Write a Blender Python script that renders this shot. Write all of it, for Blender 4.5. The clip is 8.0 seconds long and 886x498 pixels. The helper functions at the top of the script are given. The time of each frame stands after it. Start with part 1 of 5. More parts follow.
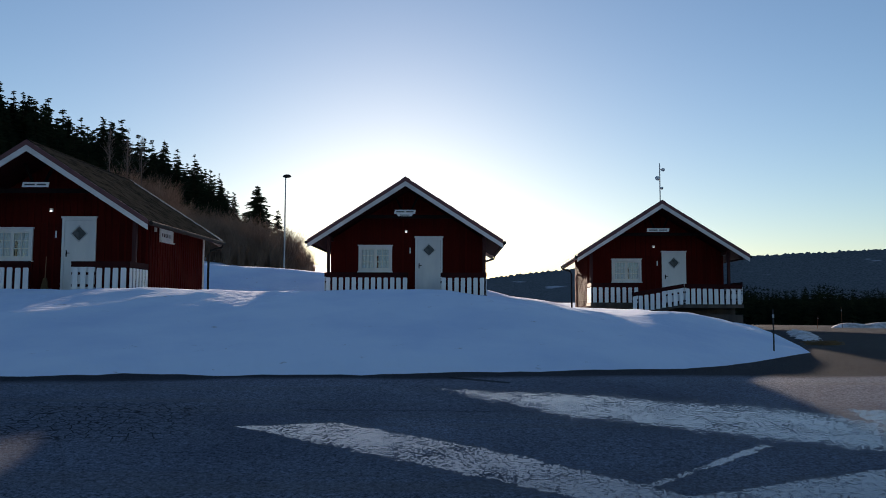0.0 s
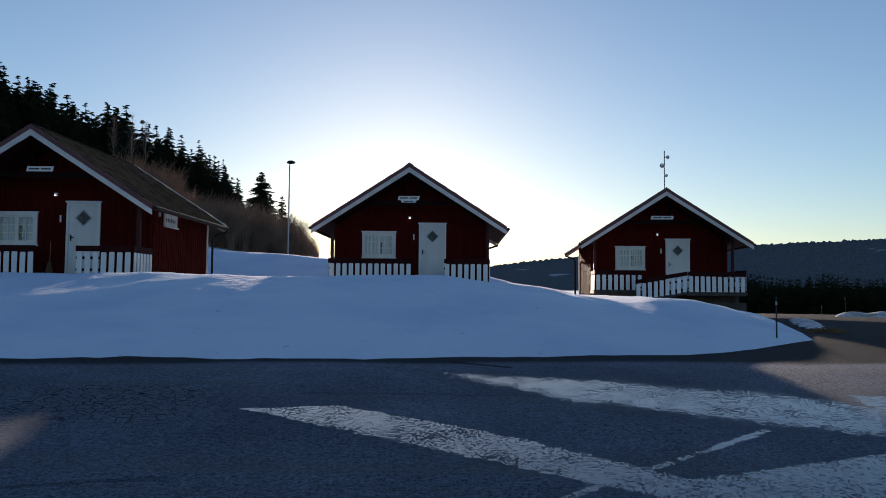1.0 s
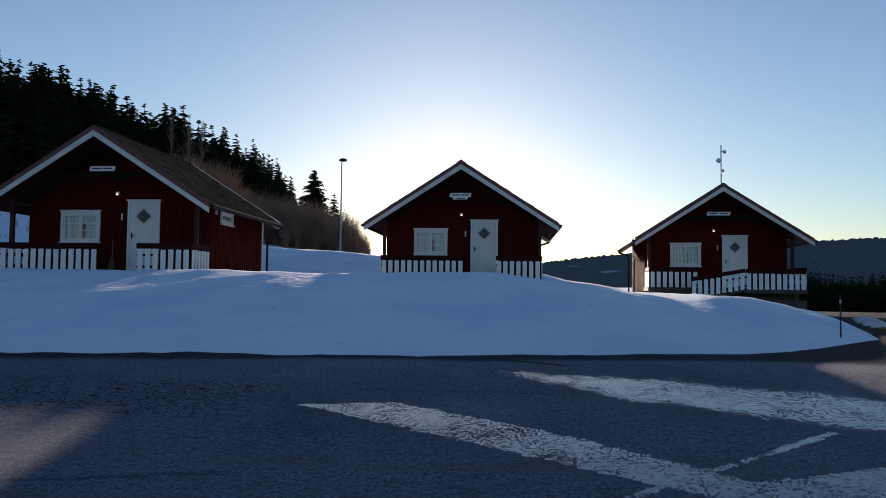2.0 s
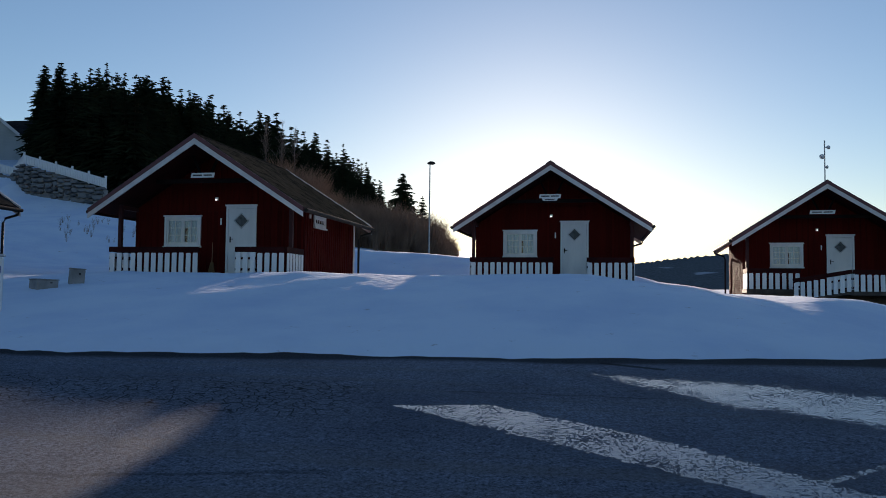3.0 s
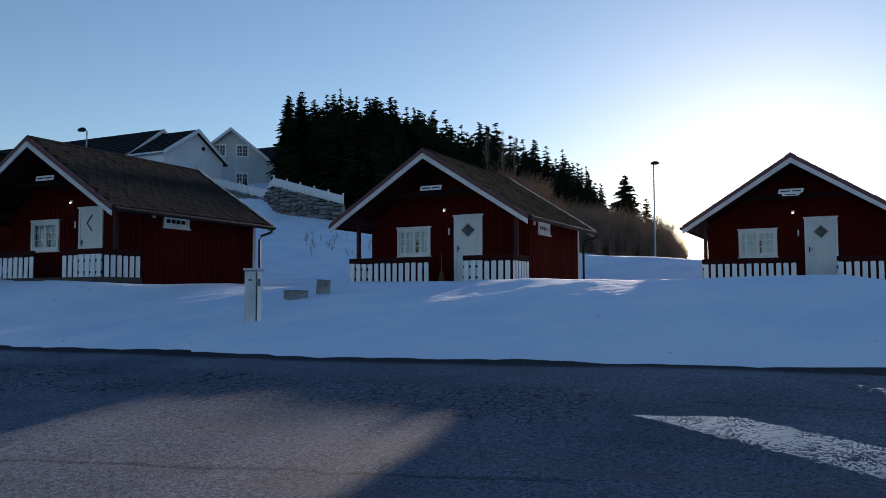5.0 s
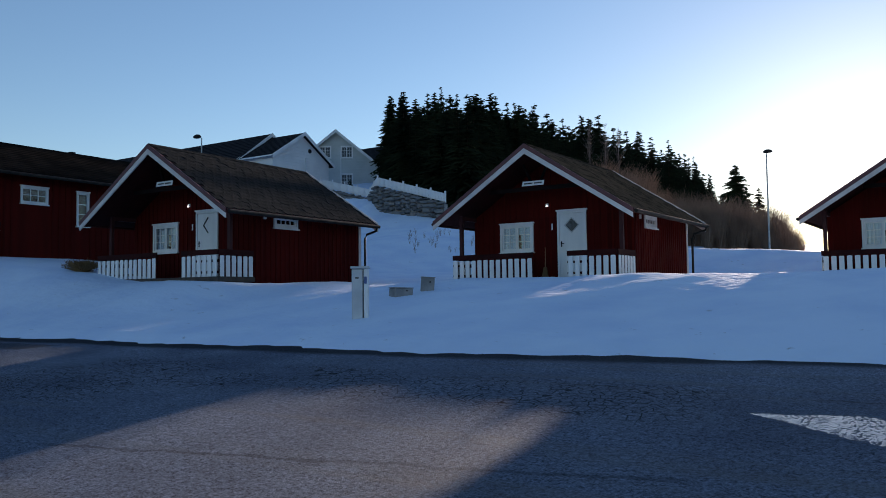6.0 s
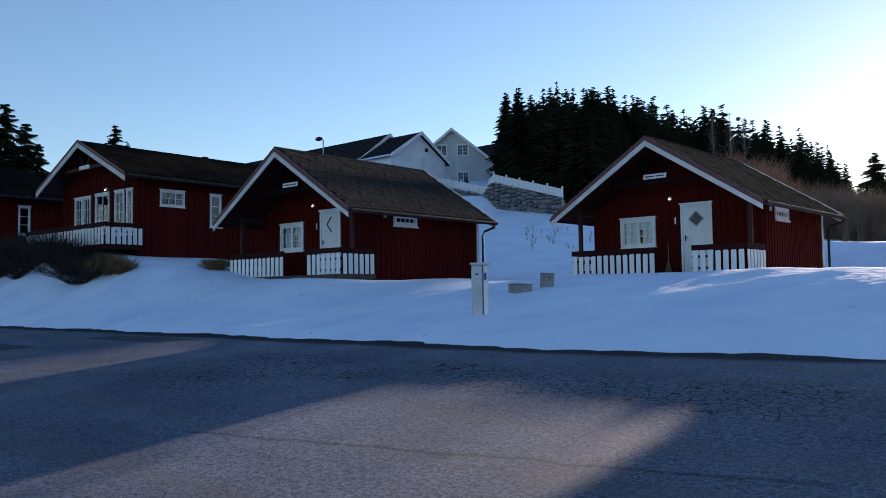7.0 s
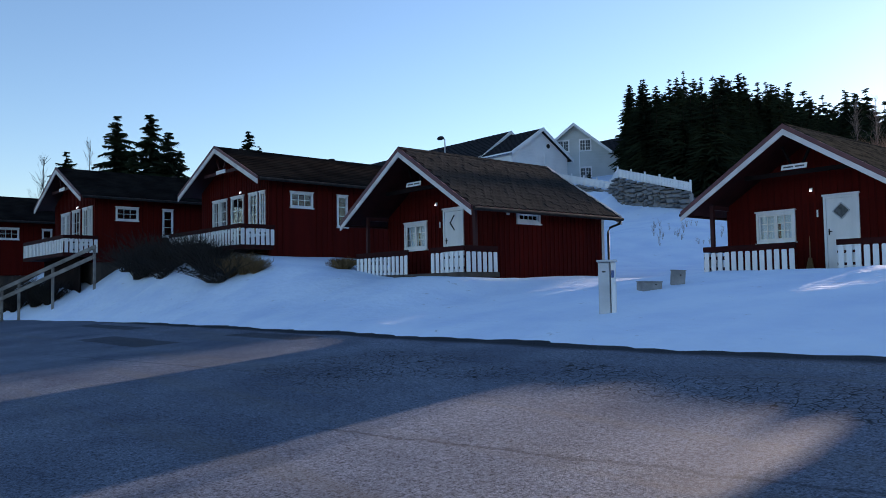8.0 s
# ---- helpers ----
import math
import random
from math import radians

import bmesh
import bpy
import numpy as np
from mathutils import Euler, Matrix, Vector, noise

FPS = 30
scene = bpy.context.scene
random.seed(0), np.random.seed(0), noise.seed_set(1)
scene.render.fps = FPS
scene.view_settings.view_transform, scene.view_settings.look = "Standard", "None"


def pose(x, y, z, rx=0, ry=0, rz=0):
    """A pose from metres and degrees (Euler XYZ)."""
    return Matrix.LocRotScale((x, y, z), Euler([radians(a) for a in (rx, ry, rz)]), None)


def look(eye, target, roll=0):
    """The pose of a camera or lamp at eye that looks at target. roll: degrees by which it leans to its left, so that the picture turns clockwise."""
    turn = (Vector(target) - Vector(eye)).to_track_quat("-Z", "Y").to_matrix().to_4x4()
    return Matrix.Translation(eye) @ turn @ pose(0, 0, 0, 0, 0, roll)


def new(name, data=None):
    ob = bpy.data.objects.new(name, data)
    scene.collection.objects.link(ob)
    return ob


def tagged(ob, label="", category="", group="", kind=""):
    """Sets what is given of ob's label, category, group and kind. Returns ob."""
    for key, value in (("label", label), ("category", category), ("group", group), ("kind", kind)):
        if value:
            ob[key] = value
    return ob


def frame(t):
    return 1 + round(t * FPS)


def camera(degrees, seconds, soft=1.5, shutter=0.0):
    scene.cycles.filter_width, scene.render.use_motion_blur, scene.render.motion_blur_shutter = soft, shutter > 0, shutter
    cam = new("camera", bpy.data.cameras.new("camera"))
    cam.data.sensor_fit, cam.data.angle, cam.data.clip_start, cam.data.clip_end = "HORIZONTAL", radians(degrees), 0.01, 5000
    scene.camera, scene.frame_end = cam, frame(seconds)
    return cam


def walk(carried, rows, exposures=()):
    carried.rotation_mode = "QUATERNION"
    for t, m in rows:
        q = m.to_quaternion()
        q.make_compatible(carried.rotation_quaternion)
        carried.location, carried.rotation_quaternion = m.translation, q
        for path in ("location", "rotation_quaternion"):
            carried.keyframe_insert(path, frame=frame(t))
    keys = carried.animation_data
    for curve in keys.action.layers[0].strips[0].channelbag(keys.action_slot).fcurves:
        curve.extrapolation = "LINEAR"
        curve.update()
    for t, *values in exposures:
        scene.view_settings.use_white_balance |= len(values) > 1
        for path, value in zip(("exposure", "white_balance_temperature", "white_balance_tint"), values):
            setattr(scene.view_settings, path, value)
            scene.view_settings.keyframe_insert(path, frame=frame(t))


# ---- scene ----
cam = camera(57.9, 8.0, soft=0.9)
ROWS = [
    (0.0, 0.000, 0.000, 1.601, 0.0, 4.170, -0.196),
    (0.5, 0.004, -0.016, 1.575, 0.225, 3.469, -0.055),
    (1.0, 0.008, -0.004, 1.572, 0.254, 3.257, -0.506),
    (1.5, 0.000, -0.008, 1.580, 1.610, 3.082, -0.535),
    (1.7, -0.013, -0.003, 1.580, 2.840, 3.020, -0.528),
    (2.8, -0.082, 0.027, 1.579, 7.238, 3.028, -0.995),
    (3.0, -0.095, 0.032, 1.579, 10.139, 3.067, -0.626),
    (3.5, -0.165, 0.049, 1.588, 16.637, 3.246, -0.335),
    (4.0, -0.192, 0.060, 1.591, 20.857, 3.309, -0.167),
    (4.5, -0.190, 0.045, 1.590, 23.142, 3.510, 0.042),
    (4.7, -0.194, 0.046, 1.589, 24.099, 3.498, 0.082),
    (5.8, -0.219, 0.052, 1.583, 32.007, 3.265, 0.729),
    (6.0, -0.223, 0.053, 1.582, 33.333, 3.249, 0.742),
    (6.5, -0.238, 0.048, 1.574, 36.340, 3.141, 1.039),
    (7.0, -0.275, 0.020, 1.566, 41.647, 3.153, 0.870),
    (7.5, -0.355, 0.045, 1.584, 48.331, 3.250, 0.953),
    (8.0, -0.414, 0.090, 1.579, 50.351, 3.121, 0.967),
]
walk(cam, [(t, pose(x, y, z, 90 + pitch, roll, yaw)) for t, x, y, z, yaw, pitch, roll in ROWS],
     exposures=[(0.0, 1.50, 6150, 17), (1.5, 1.47, 6150, 17), (3.0, 1.49, 6150, 17), (5.0, 1.74, 6150, 17), (6.5, 2.06, 6150, 18), (8.0, 2.57, 6200, 21)])

# ---- light: low sun behind the cabins, clear sky ----
SUN_AZ, SUN_EL = -3.6, 7.6          # degrees; azimuth from +y towards +x
world = bpy.data.worlds.new("sky")
scene.world = world
world.use_nodes = True
wn, wl = world.node_tree.nodes, world.node_tree.links
sky = wn.new("ShaderNodeTexSky")
sky.sky_type = "NISHITA"
sky.sun_disc = False
sky.sun_elevation = radians(SUN_EL)
sky.sun_rotation = radians(SUN_AZ)
sky.air_density, sky.dust_density, sky.ozone_density = 1.0, 0.20, 2.4
wn["Background"].inputs["Strength"].default_value = 0.05
wl.new(sky.outputs[0], wn["Background"].inputs["Color"])
sun = bpy.data.lights.new("sun", "SUN")
sun.energy, sun.angle, sun.color = 3.8, radians(0.6), (1.0, 0.80, 0.58)
sun_ob = new("sun", sun)
_a, _e = radians(SUN_AZ), radians(SUN_EL)
SUN_DIR = Vector((math.sin(_a) * math.cos(_e), math.cos(_a) * math.cos(_e), math.sin(_e)))
sun_ob.matrix_world = look(SUN_DIR * 60, (0, 0, 0))

# ---- materials ----
def material(name, c1, c2, scale=3.0, rough=0.7, bump=0.0, bump_scale=30.0, stretch=(1, 1, 1), fine=0.25, metal=0.0, rand=0.0, dist=0.01, spec=0.5, obj=True):
    """Two-scale noise colour between c1 and c2, fine grain, bump; rand: variation from piece to piece."""
    m = bpy.data.materials.new(name)
    m.use_nodes = True
    n, l = m.node_tree.nodes, m.node_tree.links
    b = n["Principled BSDF"]
    tc = n.new("ShaderNodeTexCoord")
    mp = n.new("ShaderNodeMapping")
    mp.inputs["Scale"].default_value = stretch
    l.new(tc.outputs["Object" if obj else "Generated"], mp.inputs[0])
    big = n.new("ShaderNodeTexNoise")
    big.inputs["Scale"].default_value, big.inputs["Detail"].default_value = scale, 6
    l.new(mp.outputs[0], big.inputs["Vector"])
    small = n.new("ShaderNodeTexNoise")
    small.inputs["Scale"].default_value, small.inputs["Detail"].default_value = bump_scale, 4
    l.new(mp.outputs[0], small.inputs["Vector"])
    add = n.new("ShaderNodeMath")
    add.operation = "MULTIPLY_ADD"
    l.new(small.outputs[0], add.inputs[0])
    add.inputs[1].default_value = fine
    l.new(big.outputs[0], add.inputs[2])
    fac = add
    if rand:
        oi = n.new("ShaderNodeObjectInfo")
        ra = n.new("ShaderNodeMath")
        ra.operation = "MULTIPLY_ADD"
        l.new(oi.outputs["Random"], ra.inputs[0])
        ra.inputs[1].default_value = rand
        l.new(add.outputs[0], ra.inputs[2])
        fac = ra
    ramp = n.new("ShaderNodeValToRGB")
    lo, hi = 0.32 + fine / 2 + rand * 0.3, 0.68 + fine / 2 + rand * 0.7
    ramp.color_ramp.elements[0].position, ramp.color_ramp.elements[1].position = lo, min(hi, 1.0)
    ramp.color_ramp.elements[0].color, ramp.color_ramp.elements[1].color = (*c1, 1), (*c2, 1)
    l.new(fac.outputs[0], ramp.inputs[0])
    l.new(ramp.outputs[0], b.inputs["Base Color"])
    b.inputs["Roughness"].default_value = rough
    b.inputs["Metallic"].default_value = metal
    b.inputs["Specular IOR Level"].default_value = spec
    if bump:
        bp = n.new("ShaderNodeBump")
        bp.inputs["Strength"].default_value, bp.inputs["Distance"].default_value = bump, dist
        l.new(small.outputs[0], bp.inputs["Height"])
        l.new(bp.outputs[0], b.inputs["Normal"])
    return m


RED = material("red_stained_boards", (0.042, 0.0026, 0.0018), (0.086, 0.0058, 0.0036), 2.0, 0.8, 0.4, 40, (1, 1, 0.15), rand=0.25, spec=0.08)
DARKRED = material("dark_red_trim", (0.032, 0.007, 0.008), (0.056, 0.013, 0.013), 2.0, 0.65, 0.3, 40, (1, 1, 0.3), spec=0.3)
# lighter copy of the trim red, with reflected sky put into the colour
BARGERED = material("skylit_red_barge_paint", (0.085, 0.028, 0.032), (0.13, 0.046, 0.050), 2.0, 0.55, 0.3, 40, (1, 1, 0.3), spec=0.4)
WHITE = material("white_paint", (0.66, 0.67, 0.68), (0.82, 0.82, 0.81), 2.5, 0.5, 0.2, 50, (1, 1, 0.3), rand=0.2)
BARGE = material("weathered_white_board", (0.50, 0.46, 0.44), (0.70, 0.66, 0.64), 2.0, 0.6, 0.3, 40, rand=0.1)
SHINGLE = material("mossy_bitumen_shingle", (0.016, 0.0165, 0.0175), (0.044, 0.044, 0.0435), 7.0, 1.0, 0.9, 40, rand=0.12, dist=0.02, fine=0.5, spec=0.0)
MOSSY = material("lichen_bitumen_shingle", (0.013, 0.0132, 0.0135), (0.050, 0.047, 0.039), 8.0, 1.0, 0.9, 40, rand=0.3, dist=0.02, fine=0.6, spec=0.0)
FELT = material("dark_roof_felt", (0.007, 0.0065, 0.0065), (0.018, 0.016, 0.015), 1.2, 1.0, 0.5, 50, spec=0.0)
METAL = material("dark_gutter_metal", (0.012, 0.011, 0.011), (0.03, 0.027, 0.025), 4, 0.7, 0.1, 30, spec=0.15)
GALV = material("galvanised_steel", (0.25, 0.26, 0.27), (0.42, 0.43, 0.44), 6, 0.45, 0.15, 40, metal=0.7)
GREYMETAL = material("light_grey_powder_coat", (0.42, 0.44, 0.46), (0.56, 0.58, 0.60), 3, 0.45, 0.1, 60)
CONC = material("grey_concrete", (0.16, 0.16, 0.16), (0.30, 0.29, 0.28), 3, 0.85, 0.5, 40)
# dark wood; also the shaded colour of the lodges' concrete foundations
DARKWOOD_AND_SHADE = material("dark_weathered_wood_and_shade", (0.03, 0.022, 0.018), (0.08, 0.06, 0.045), 3, 0.8, 0.5, 30, (1, 1, 0.2))
GREYWOOD = material("silver_grey_wood", (0.13, 0.12, 0.11), (0.28, 0.26, 0.24), 3, 0.8, 0.5, 40, (0.3, 1, 1))
# brown wood, brightened in colour for low sun on the first cabin's wall
TANWOOD = material("sun_brightened_brown_wood", (0.22, 0.11, 0.05), (0.40, 0.21, 0.10), 3, 0.7, 0.5, 40, (1, 1, 0.15), rand=0.3)
CURTAIN = material("white_curtain", (0.48, 0.58, 0.70), (0.68, 0.77, 0.88), 5, 0.9, 0.6, 18, (1, 1, 0.05))
DEEPRED = material("deep_red_stain", (0.020, 0.0030, 0.0030), (0.036, 0.0055, 0.0050), 2.0, 0.8, 0.3, 40, spec=0.15)
# black for the porch beams, and for painted shade under the lodge decks
BEAM_AND_SHADE = material("black_stained_beam_and_shade", (0.006, 0.004, 0.004), (0.014, 0.008, 0.008), 2.0, 0.9, 0.3, 40, spec=0.1)
INK = material("dark_lettering", (0.03, 0.03, 0.035), (0.06, 0.06, 0.06), 6, 0.6)
BARK = material("conifer_bark", (0.018, 0.014, 0.011), (0.05, 0.038, 0.03), 4, 1.0, 0.8, 14, (1, 1, 0.3), spec=0.0)
NEEDLE = material("spruce_needles", (0.009, 0.013, 0.008), (0.028, 0.037, 0.019), 0.35, 1.0, fine=0.4, rand=0.3, spec=0.0)
TWIG = material("bare_brown_twigs", (0.13, 0.085, 0.062), (0.30, 0.20, 0.14), 0.5, 0.9, fine=0.4, spec=0.15)
PALETWIG = material("pale_birch_twigs", (0.07, 0.058, 0.05), (0.15, 0.125, 0.11), 0.5, 0.9, fine=0.4)
DRYGRASS = material("dry_tan_shrub", (0.09, 0.055, 0.025), (0.22, 0.14, 0.06), 1.5, 0.9, fine=0.5)
SHRUB = material("dark_shrub_twigs", (0.008, 0.007, 0.006), (0.026, 0.020, 0.016), 2, 0.9, fine=0.5)
STONE = material("grey_wall_stone", (0.045, 0.048, 0.052), (0.17, 0.17, 0.17), 1.5, 0.9, 0.7, 12, rand=0.7, fine=0.4)
HOUSEWHITE = material("white_weatherboard", (0.66, 0.68, 0.70), (0.80, 0.81, 0.82), 0.6, 0.6, 0.2, 20)
HOUSEGREY = material("pale_grey_weatherboard", (0.42, 0.45, 0.45), (0.52, 0.55, 0.55), 0.6, 0.6, 0.2, 20)
TILE = material("black_roof_tile", (0.006, 0.006, 0.008), (0.016, 0.016, 0.019), 2, 0.8, 0.5, 10, spec=0.1)
BLUEBOX = material("blue_socket_plastic", (0.03, 0.07, 0.2), (0.05, 0.10, 0.28), 5, 0.4)
STAKE = material("black_marker_stake", (0.012, 0.012, 0.012), (0.03, 0.03, 0.03), 5, 0.6)
RUST = material("rust_brown_stake", (0.16, 0.06, 0.03), (0.26, 0.11, 0.05), 5, 0.7)


def glass_material(name, tint, rough=0.03):
    m = bpy.data.materials.new(name)
    m.use_nodes = True
    b = m.node_tree.nodes["Principled BSDF"]
    b.inputs["Base Color"].default_value = (*tint, 1)
    b.inputs["Roughness"].default_value = rough
    b.inputs["Transmission Weight"].default_value = 1.0
    b.inputs["IOR"].default_value = 1.45
    return m


GLASS = glass_material("window_glass", (0.85, 0.9, 0.92))
DARKGLASS = material("dark_door_glass", (0.02, 0.024, 0.03), (0.10, 0.12, 0.14), 14, 0.3, spec=0.25)
BULB = bpy.data.materials.new("lamp_glow")
BULB.use_nodes = True
BULB.node_tree.nodes["Principled BSDF"].inputs["Emission Color"].default_value = (1.0, 0.9, 0.75, 1)
BULB.node_tree.nodes["Principled BSDF"].inputs["Emission Strength"].default_value = 1.6


def snow_material():
    m = bpy.data.materials.new("settled_shade_blue_snow")
    m.use_nodes = True
    n, l = m.node_tree.nodes, m.node_tree.links
    b = n["Principled BSDF"]
    geo = n.new("ShaderNodeNewGeometry")
    big = n.new("ShaderNodeTexNoise")
    big.inputs["Scale"].default_value, big.inputs["Detail"].default_value = 0.6, 5
    l.new(geo.outputs["Position"], big.inputs["Vector"])
    # the blue of skylit shade is mixed into the snow's own white
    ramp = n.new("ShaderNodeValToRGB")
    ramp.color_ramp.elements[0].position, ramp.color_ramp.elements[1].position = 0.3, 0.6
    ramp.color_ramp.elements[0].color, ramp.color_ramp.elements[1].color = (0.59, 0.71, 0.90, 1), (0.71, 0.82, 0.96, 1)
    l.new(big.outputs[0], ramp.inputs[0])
    # scattered dirt specks
    dirt = n.new("ShaderNodeTexNoise")
    dirt.inputs["Scale"].default_value, dirt.inputs["Detail"].default_value = 2.6, 10
    dirt.inputs["Roughness"].default_value = 0.7
    l.new(geo.outputs["Position"], dirt.inputs["Vector"])
    dr = n.new("ShaderNodeValToRGB")
    dr.color_ramp.elements[0].position, dr.color_ramp.elements[1].position = 0.635, 0.70
    dr.color_ramp.elements[0].color, dr.color_ramp.elements[1].color = (0, 0, 0, 1), (0.55, 0.55, 0.55, 1)
    l.new(dirt.outputs[0], dr.inputs[0])
    mix = n.new("ShaderNodeMix")
    mix.data_type = "RGBA"
    l.new(dr.outputs[0], mix.inputs["Factor"])
    l.new(ramp.outputs[0], mix.inputs["A"])
    mix.inputs["B"].default_value = (0.22, 0.20, 0.19, 1)
    l.new(mix.outputs["Result"], b.inputs["Base Color"])
    b.inputs["Roughness"].default_value = 0.75
    b.inputs["Specular IOR Level"].default_value = 0.2
    fine = n.new("ShaderNodeTexNoise")
    fine.inputs["Scale"].default_value, fine.inputs["Detail"].default_value = 4.5, 10
    l.new(geo.outputs["Position"], fine.inputs["Vector"])
    bp = n.new("ShaderNodeBump")
    bp.inputs["Strength"].default_value, bp.inputs["Distance"].default_value = 0.6, 0.06
    l.new(fine.outputs[0], bp.inputs["Height"])
    l.new(bp.outputs[0], b.inputs["Normal"])
    return m


SNOW = snow_material()
DIRTYSNOW = material("dirty_granular_snow", (0.30, 0.28, 0.26), (0.75, 0.75, 0.76), 2.2, 0.8, 0.8, 14, fine=0.5, dist=0.04)


def asphalt_material():
    m = bpy.data.materials.new("worn_asphalt")
    m.use_nodes = True
    n, l = m.node_tree.nodes, m.node_tree.links
    b = n["Principled BSDF"]
    geo = n.new("ShaderNodeNewGeometry")
    pos = geo.outputs["Position"]

    def noise_tex(scale, detail=4, rough=0.5, vec=pos):
        t = n.new("ShaderNodeTexNoise")
        t.inputs["Scale"].default_value, t.inputs["Detail"].default_value, t.inputs["Roughness"].default_value = scale, detail, rough
        l.new(vec, t.inputs["Vector"])
        return t.outputs[0]

    def ramp(src, p0, p1, c0, c1):
        r = n.new("ShaderNodeValToRGB")
        r.color_ramp.elements[0].position, r.color_ramp.elements[1].position = p0, p1
        r.color_ramp.elements[0].color, r.color_ramp.elements[1].color = (*c0, 1), (*c1, 1)
        l.new(src, r.inputs[0])
        return r.outputs[0]

    def math_(op, a, bb, c=None):
        q = n.new("ShaderNodeMath")
        q.operation = op
        for i, v in enumerate((a, bb, c)):
            if v is None:
                continue
            if isinstance(v, (int, float)):
                q.inputs[i].default_value = v
            else:
                l.new(v, q.inputs[i])
        return q.outputs[0]

    def step(src, lo, hi):
        r = n.new("ShaderNodeMapRange")
        r.interpolation_type = "SMOOTHSTEP"
        l.new(src, r.inputs[0])
        r.inputs[1].default_value, r.inputs[2].default_value = lo, hi
        return r.outputs[0]

    def mixc(fac, a, bb):
        q = n.new("ShaderNodeMix")
        q.data_type = "RGBA"
        l.new(fac, q.inputs["Factor"])
        for s, v in (("A", a), ("B", bb)):
            if isinstance(v, tuple):
                q.inputs[s].default_value = (*v, 1)
            else:
                l.new(v, q.inputs[s])
        return q.outputs["Result"]

    sep = n.new("ShaderNodeSeparateXYZ")
    l.new(pos, sep.inputs[0])
    X, Y = sep.outputs[0], sep.outputs[1]
    wob = math_("MULTIPLY_ADD", noise_tex(0.5, 4), 2.4, -1.2)
    ragged = math_("MULTIPLY_ADD", noise_tex(9, 6, 0.7), 0.5, -0.25)
    # base: aggregate grain over broad wear
    grain = math_("MULTIPLY_ADD", noise_tex(120, 2, 0.6), 0.25, math_("MULTIPLY_ADD", noise_tex(52, 2, 0.6), 0.4, math_("MULTIPLY", noise_tex(24, 3, 0.7), 0.35)))
    broad = noise_tex(0.7, 6)
    base = ramp(broad, 0.3, 0.7, (0.074, 0.093, 0.136), (0.134, 0.160, 0.212))
    gr = ramp(grain, 0.39, 0.63, (0.22, 0.22, 0.23), (2.05, 2.02, 1.98))
    mul = n.new("ShaderNodeMix")
    mul.data_type, mul.blend_type = "RGBA", "MULTIPLY"
    mul.inputs["Factor"].default_value = 1.0
    l.new(base, mul.inputs["A"])
    l.new(gr, mul.inputs["B"])
    col = mul.outputs["Result"]
    # long wear streaks along the lot
    mp = n.new("ShaderNodeMapping")
    mp.inputs["Scale"].default_value = (0.12, 2.2, 1)
    l.new(pos, mp.inputs[0])
    streak = step(noise_tex(1.0, 5, 0.5, mp.outputs[0]), 0.52, 0.7)
    col = mixc(math_("MULTIPLY", streak, 0.35), col, (0.13, 0.125, 0.12))
    # meltwater: dark wet band along the snow
    band = step(math_("MULTIPLY_ADD", wob, 0.25, math_("SUBTRACT", Y, math_("MULTIPLY", step(X, -8.0, 4.0), 0.9))), 8.9, 9.3)
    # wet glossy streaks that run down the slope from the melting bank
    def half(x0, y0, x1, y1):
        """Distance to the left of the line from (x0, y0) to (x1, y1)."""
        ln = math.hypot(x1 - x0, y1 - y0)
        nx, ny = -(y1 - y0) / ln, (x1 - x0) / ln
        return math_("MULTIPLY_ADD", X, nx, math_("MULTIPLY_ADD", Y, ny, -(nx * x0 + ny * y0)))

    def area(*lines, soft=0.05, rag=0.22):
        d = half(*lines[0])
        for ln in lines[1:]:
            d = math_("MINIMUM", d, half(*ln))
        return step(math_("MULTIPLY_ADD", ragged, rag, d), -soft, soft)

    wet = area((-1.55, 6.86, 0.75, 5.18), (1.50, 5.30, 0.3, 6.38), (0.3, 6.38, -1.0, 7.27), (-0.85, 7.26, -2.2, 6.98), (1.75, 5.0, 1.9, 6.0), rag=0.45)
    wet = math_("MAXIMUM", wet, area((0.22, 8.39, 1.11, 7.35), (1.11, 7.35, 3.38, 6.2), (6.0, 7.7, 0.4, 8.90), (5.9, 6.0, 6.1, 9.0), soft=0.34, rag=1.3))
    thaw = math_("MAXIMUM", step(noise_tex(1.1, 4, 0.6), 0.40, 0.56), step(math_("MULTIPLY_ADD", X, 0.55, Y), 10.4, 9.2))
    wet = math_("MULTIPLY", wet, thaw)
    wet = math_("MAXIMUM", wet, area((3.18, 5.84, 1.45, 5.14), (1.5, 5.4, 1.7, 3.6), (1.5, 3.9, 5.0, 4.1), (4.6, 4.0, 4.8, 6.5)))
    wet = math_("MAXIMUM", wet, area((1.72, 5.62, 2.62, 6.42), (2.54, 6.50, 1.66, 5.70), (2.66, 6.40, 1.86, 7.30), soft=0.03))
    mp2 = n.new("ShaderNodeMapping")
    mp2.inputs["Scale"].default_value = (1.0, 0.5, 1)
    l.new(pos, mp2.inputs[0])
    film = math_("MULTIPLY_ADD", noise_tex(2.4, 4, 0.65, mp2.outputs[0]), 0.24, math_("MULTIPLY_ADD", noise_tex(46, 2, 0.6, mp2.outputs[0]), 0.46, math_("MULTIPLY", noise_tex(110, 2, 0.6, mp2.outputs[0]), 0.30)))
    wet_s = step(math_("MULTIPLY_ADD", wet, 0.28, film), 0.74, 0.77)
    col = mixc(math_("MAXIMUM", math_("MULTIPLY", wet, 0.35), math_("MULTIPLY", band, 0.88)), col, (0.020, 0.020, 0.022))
    # alligator cracks in a worn belt
    vor = n.new("ShaderNodeTexVoronoi")
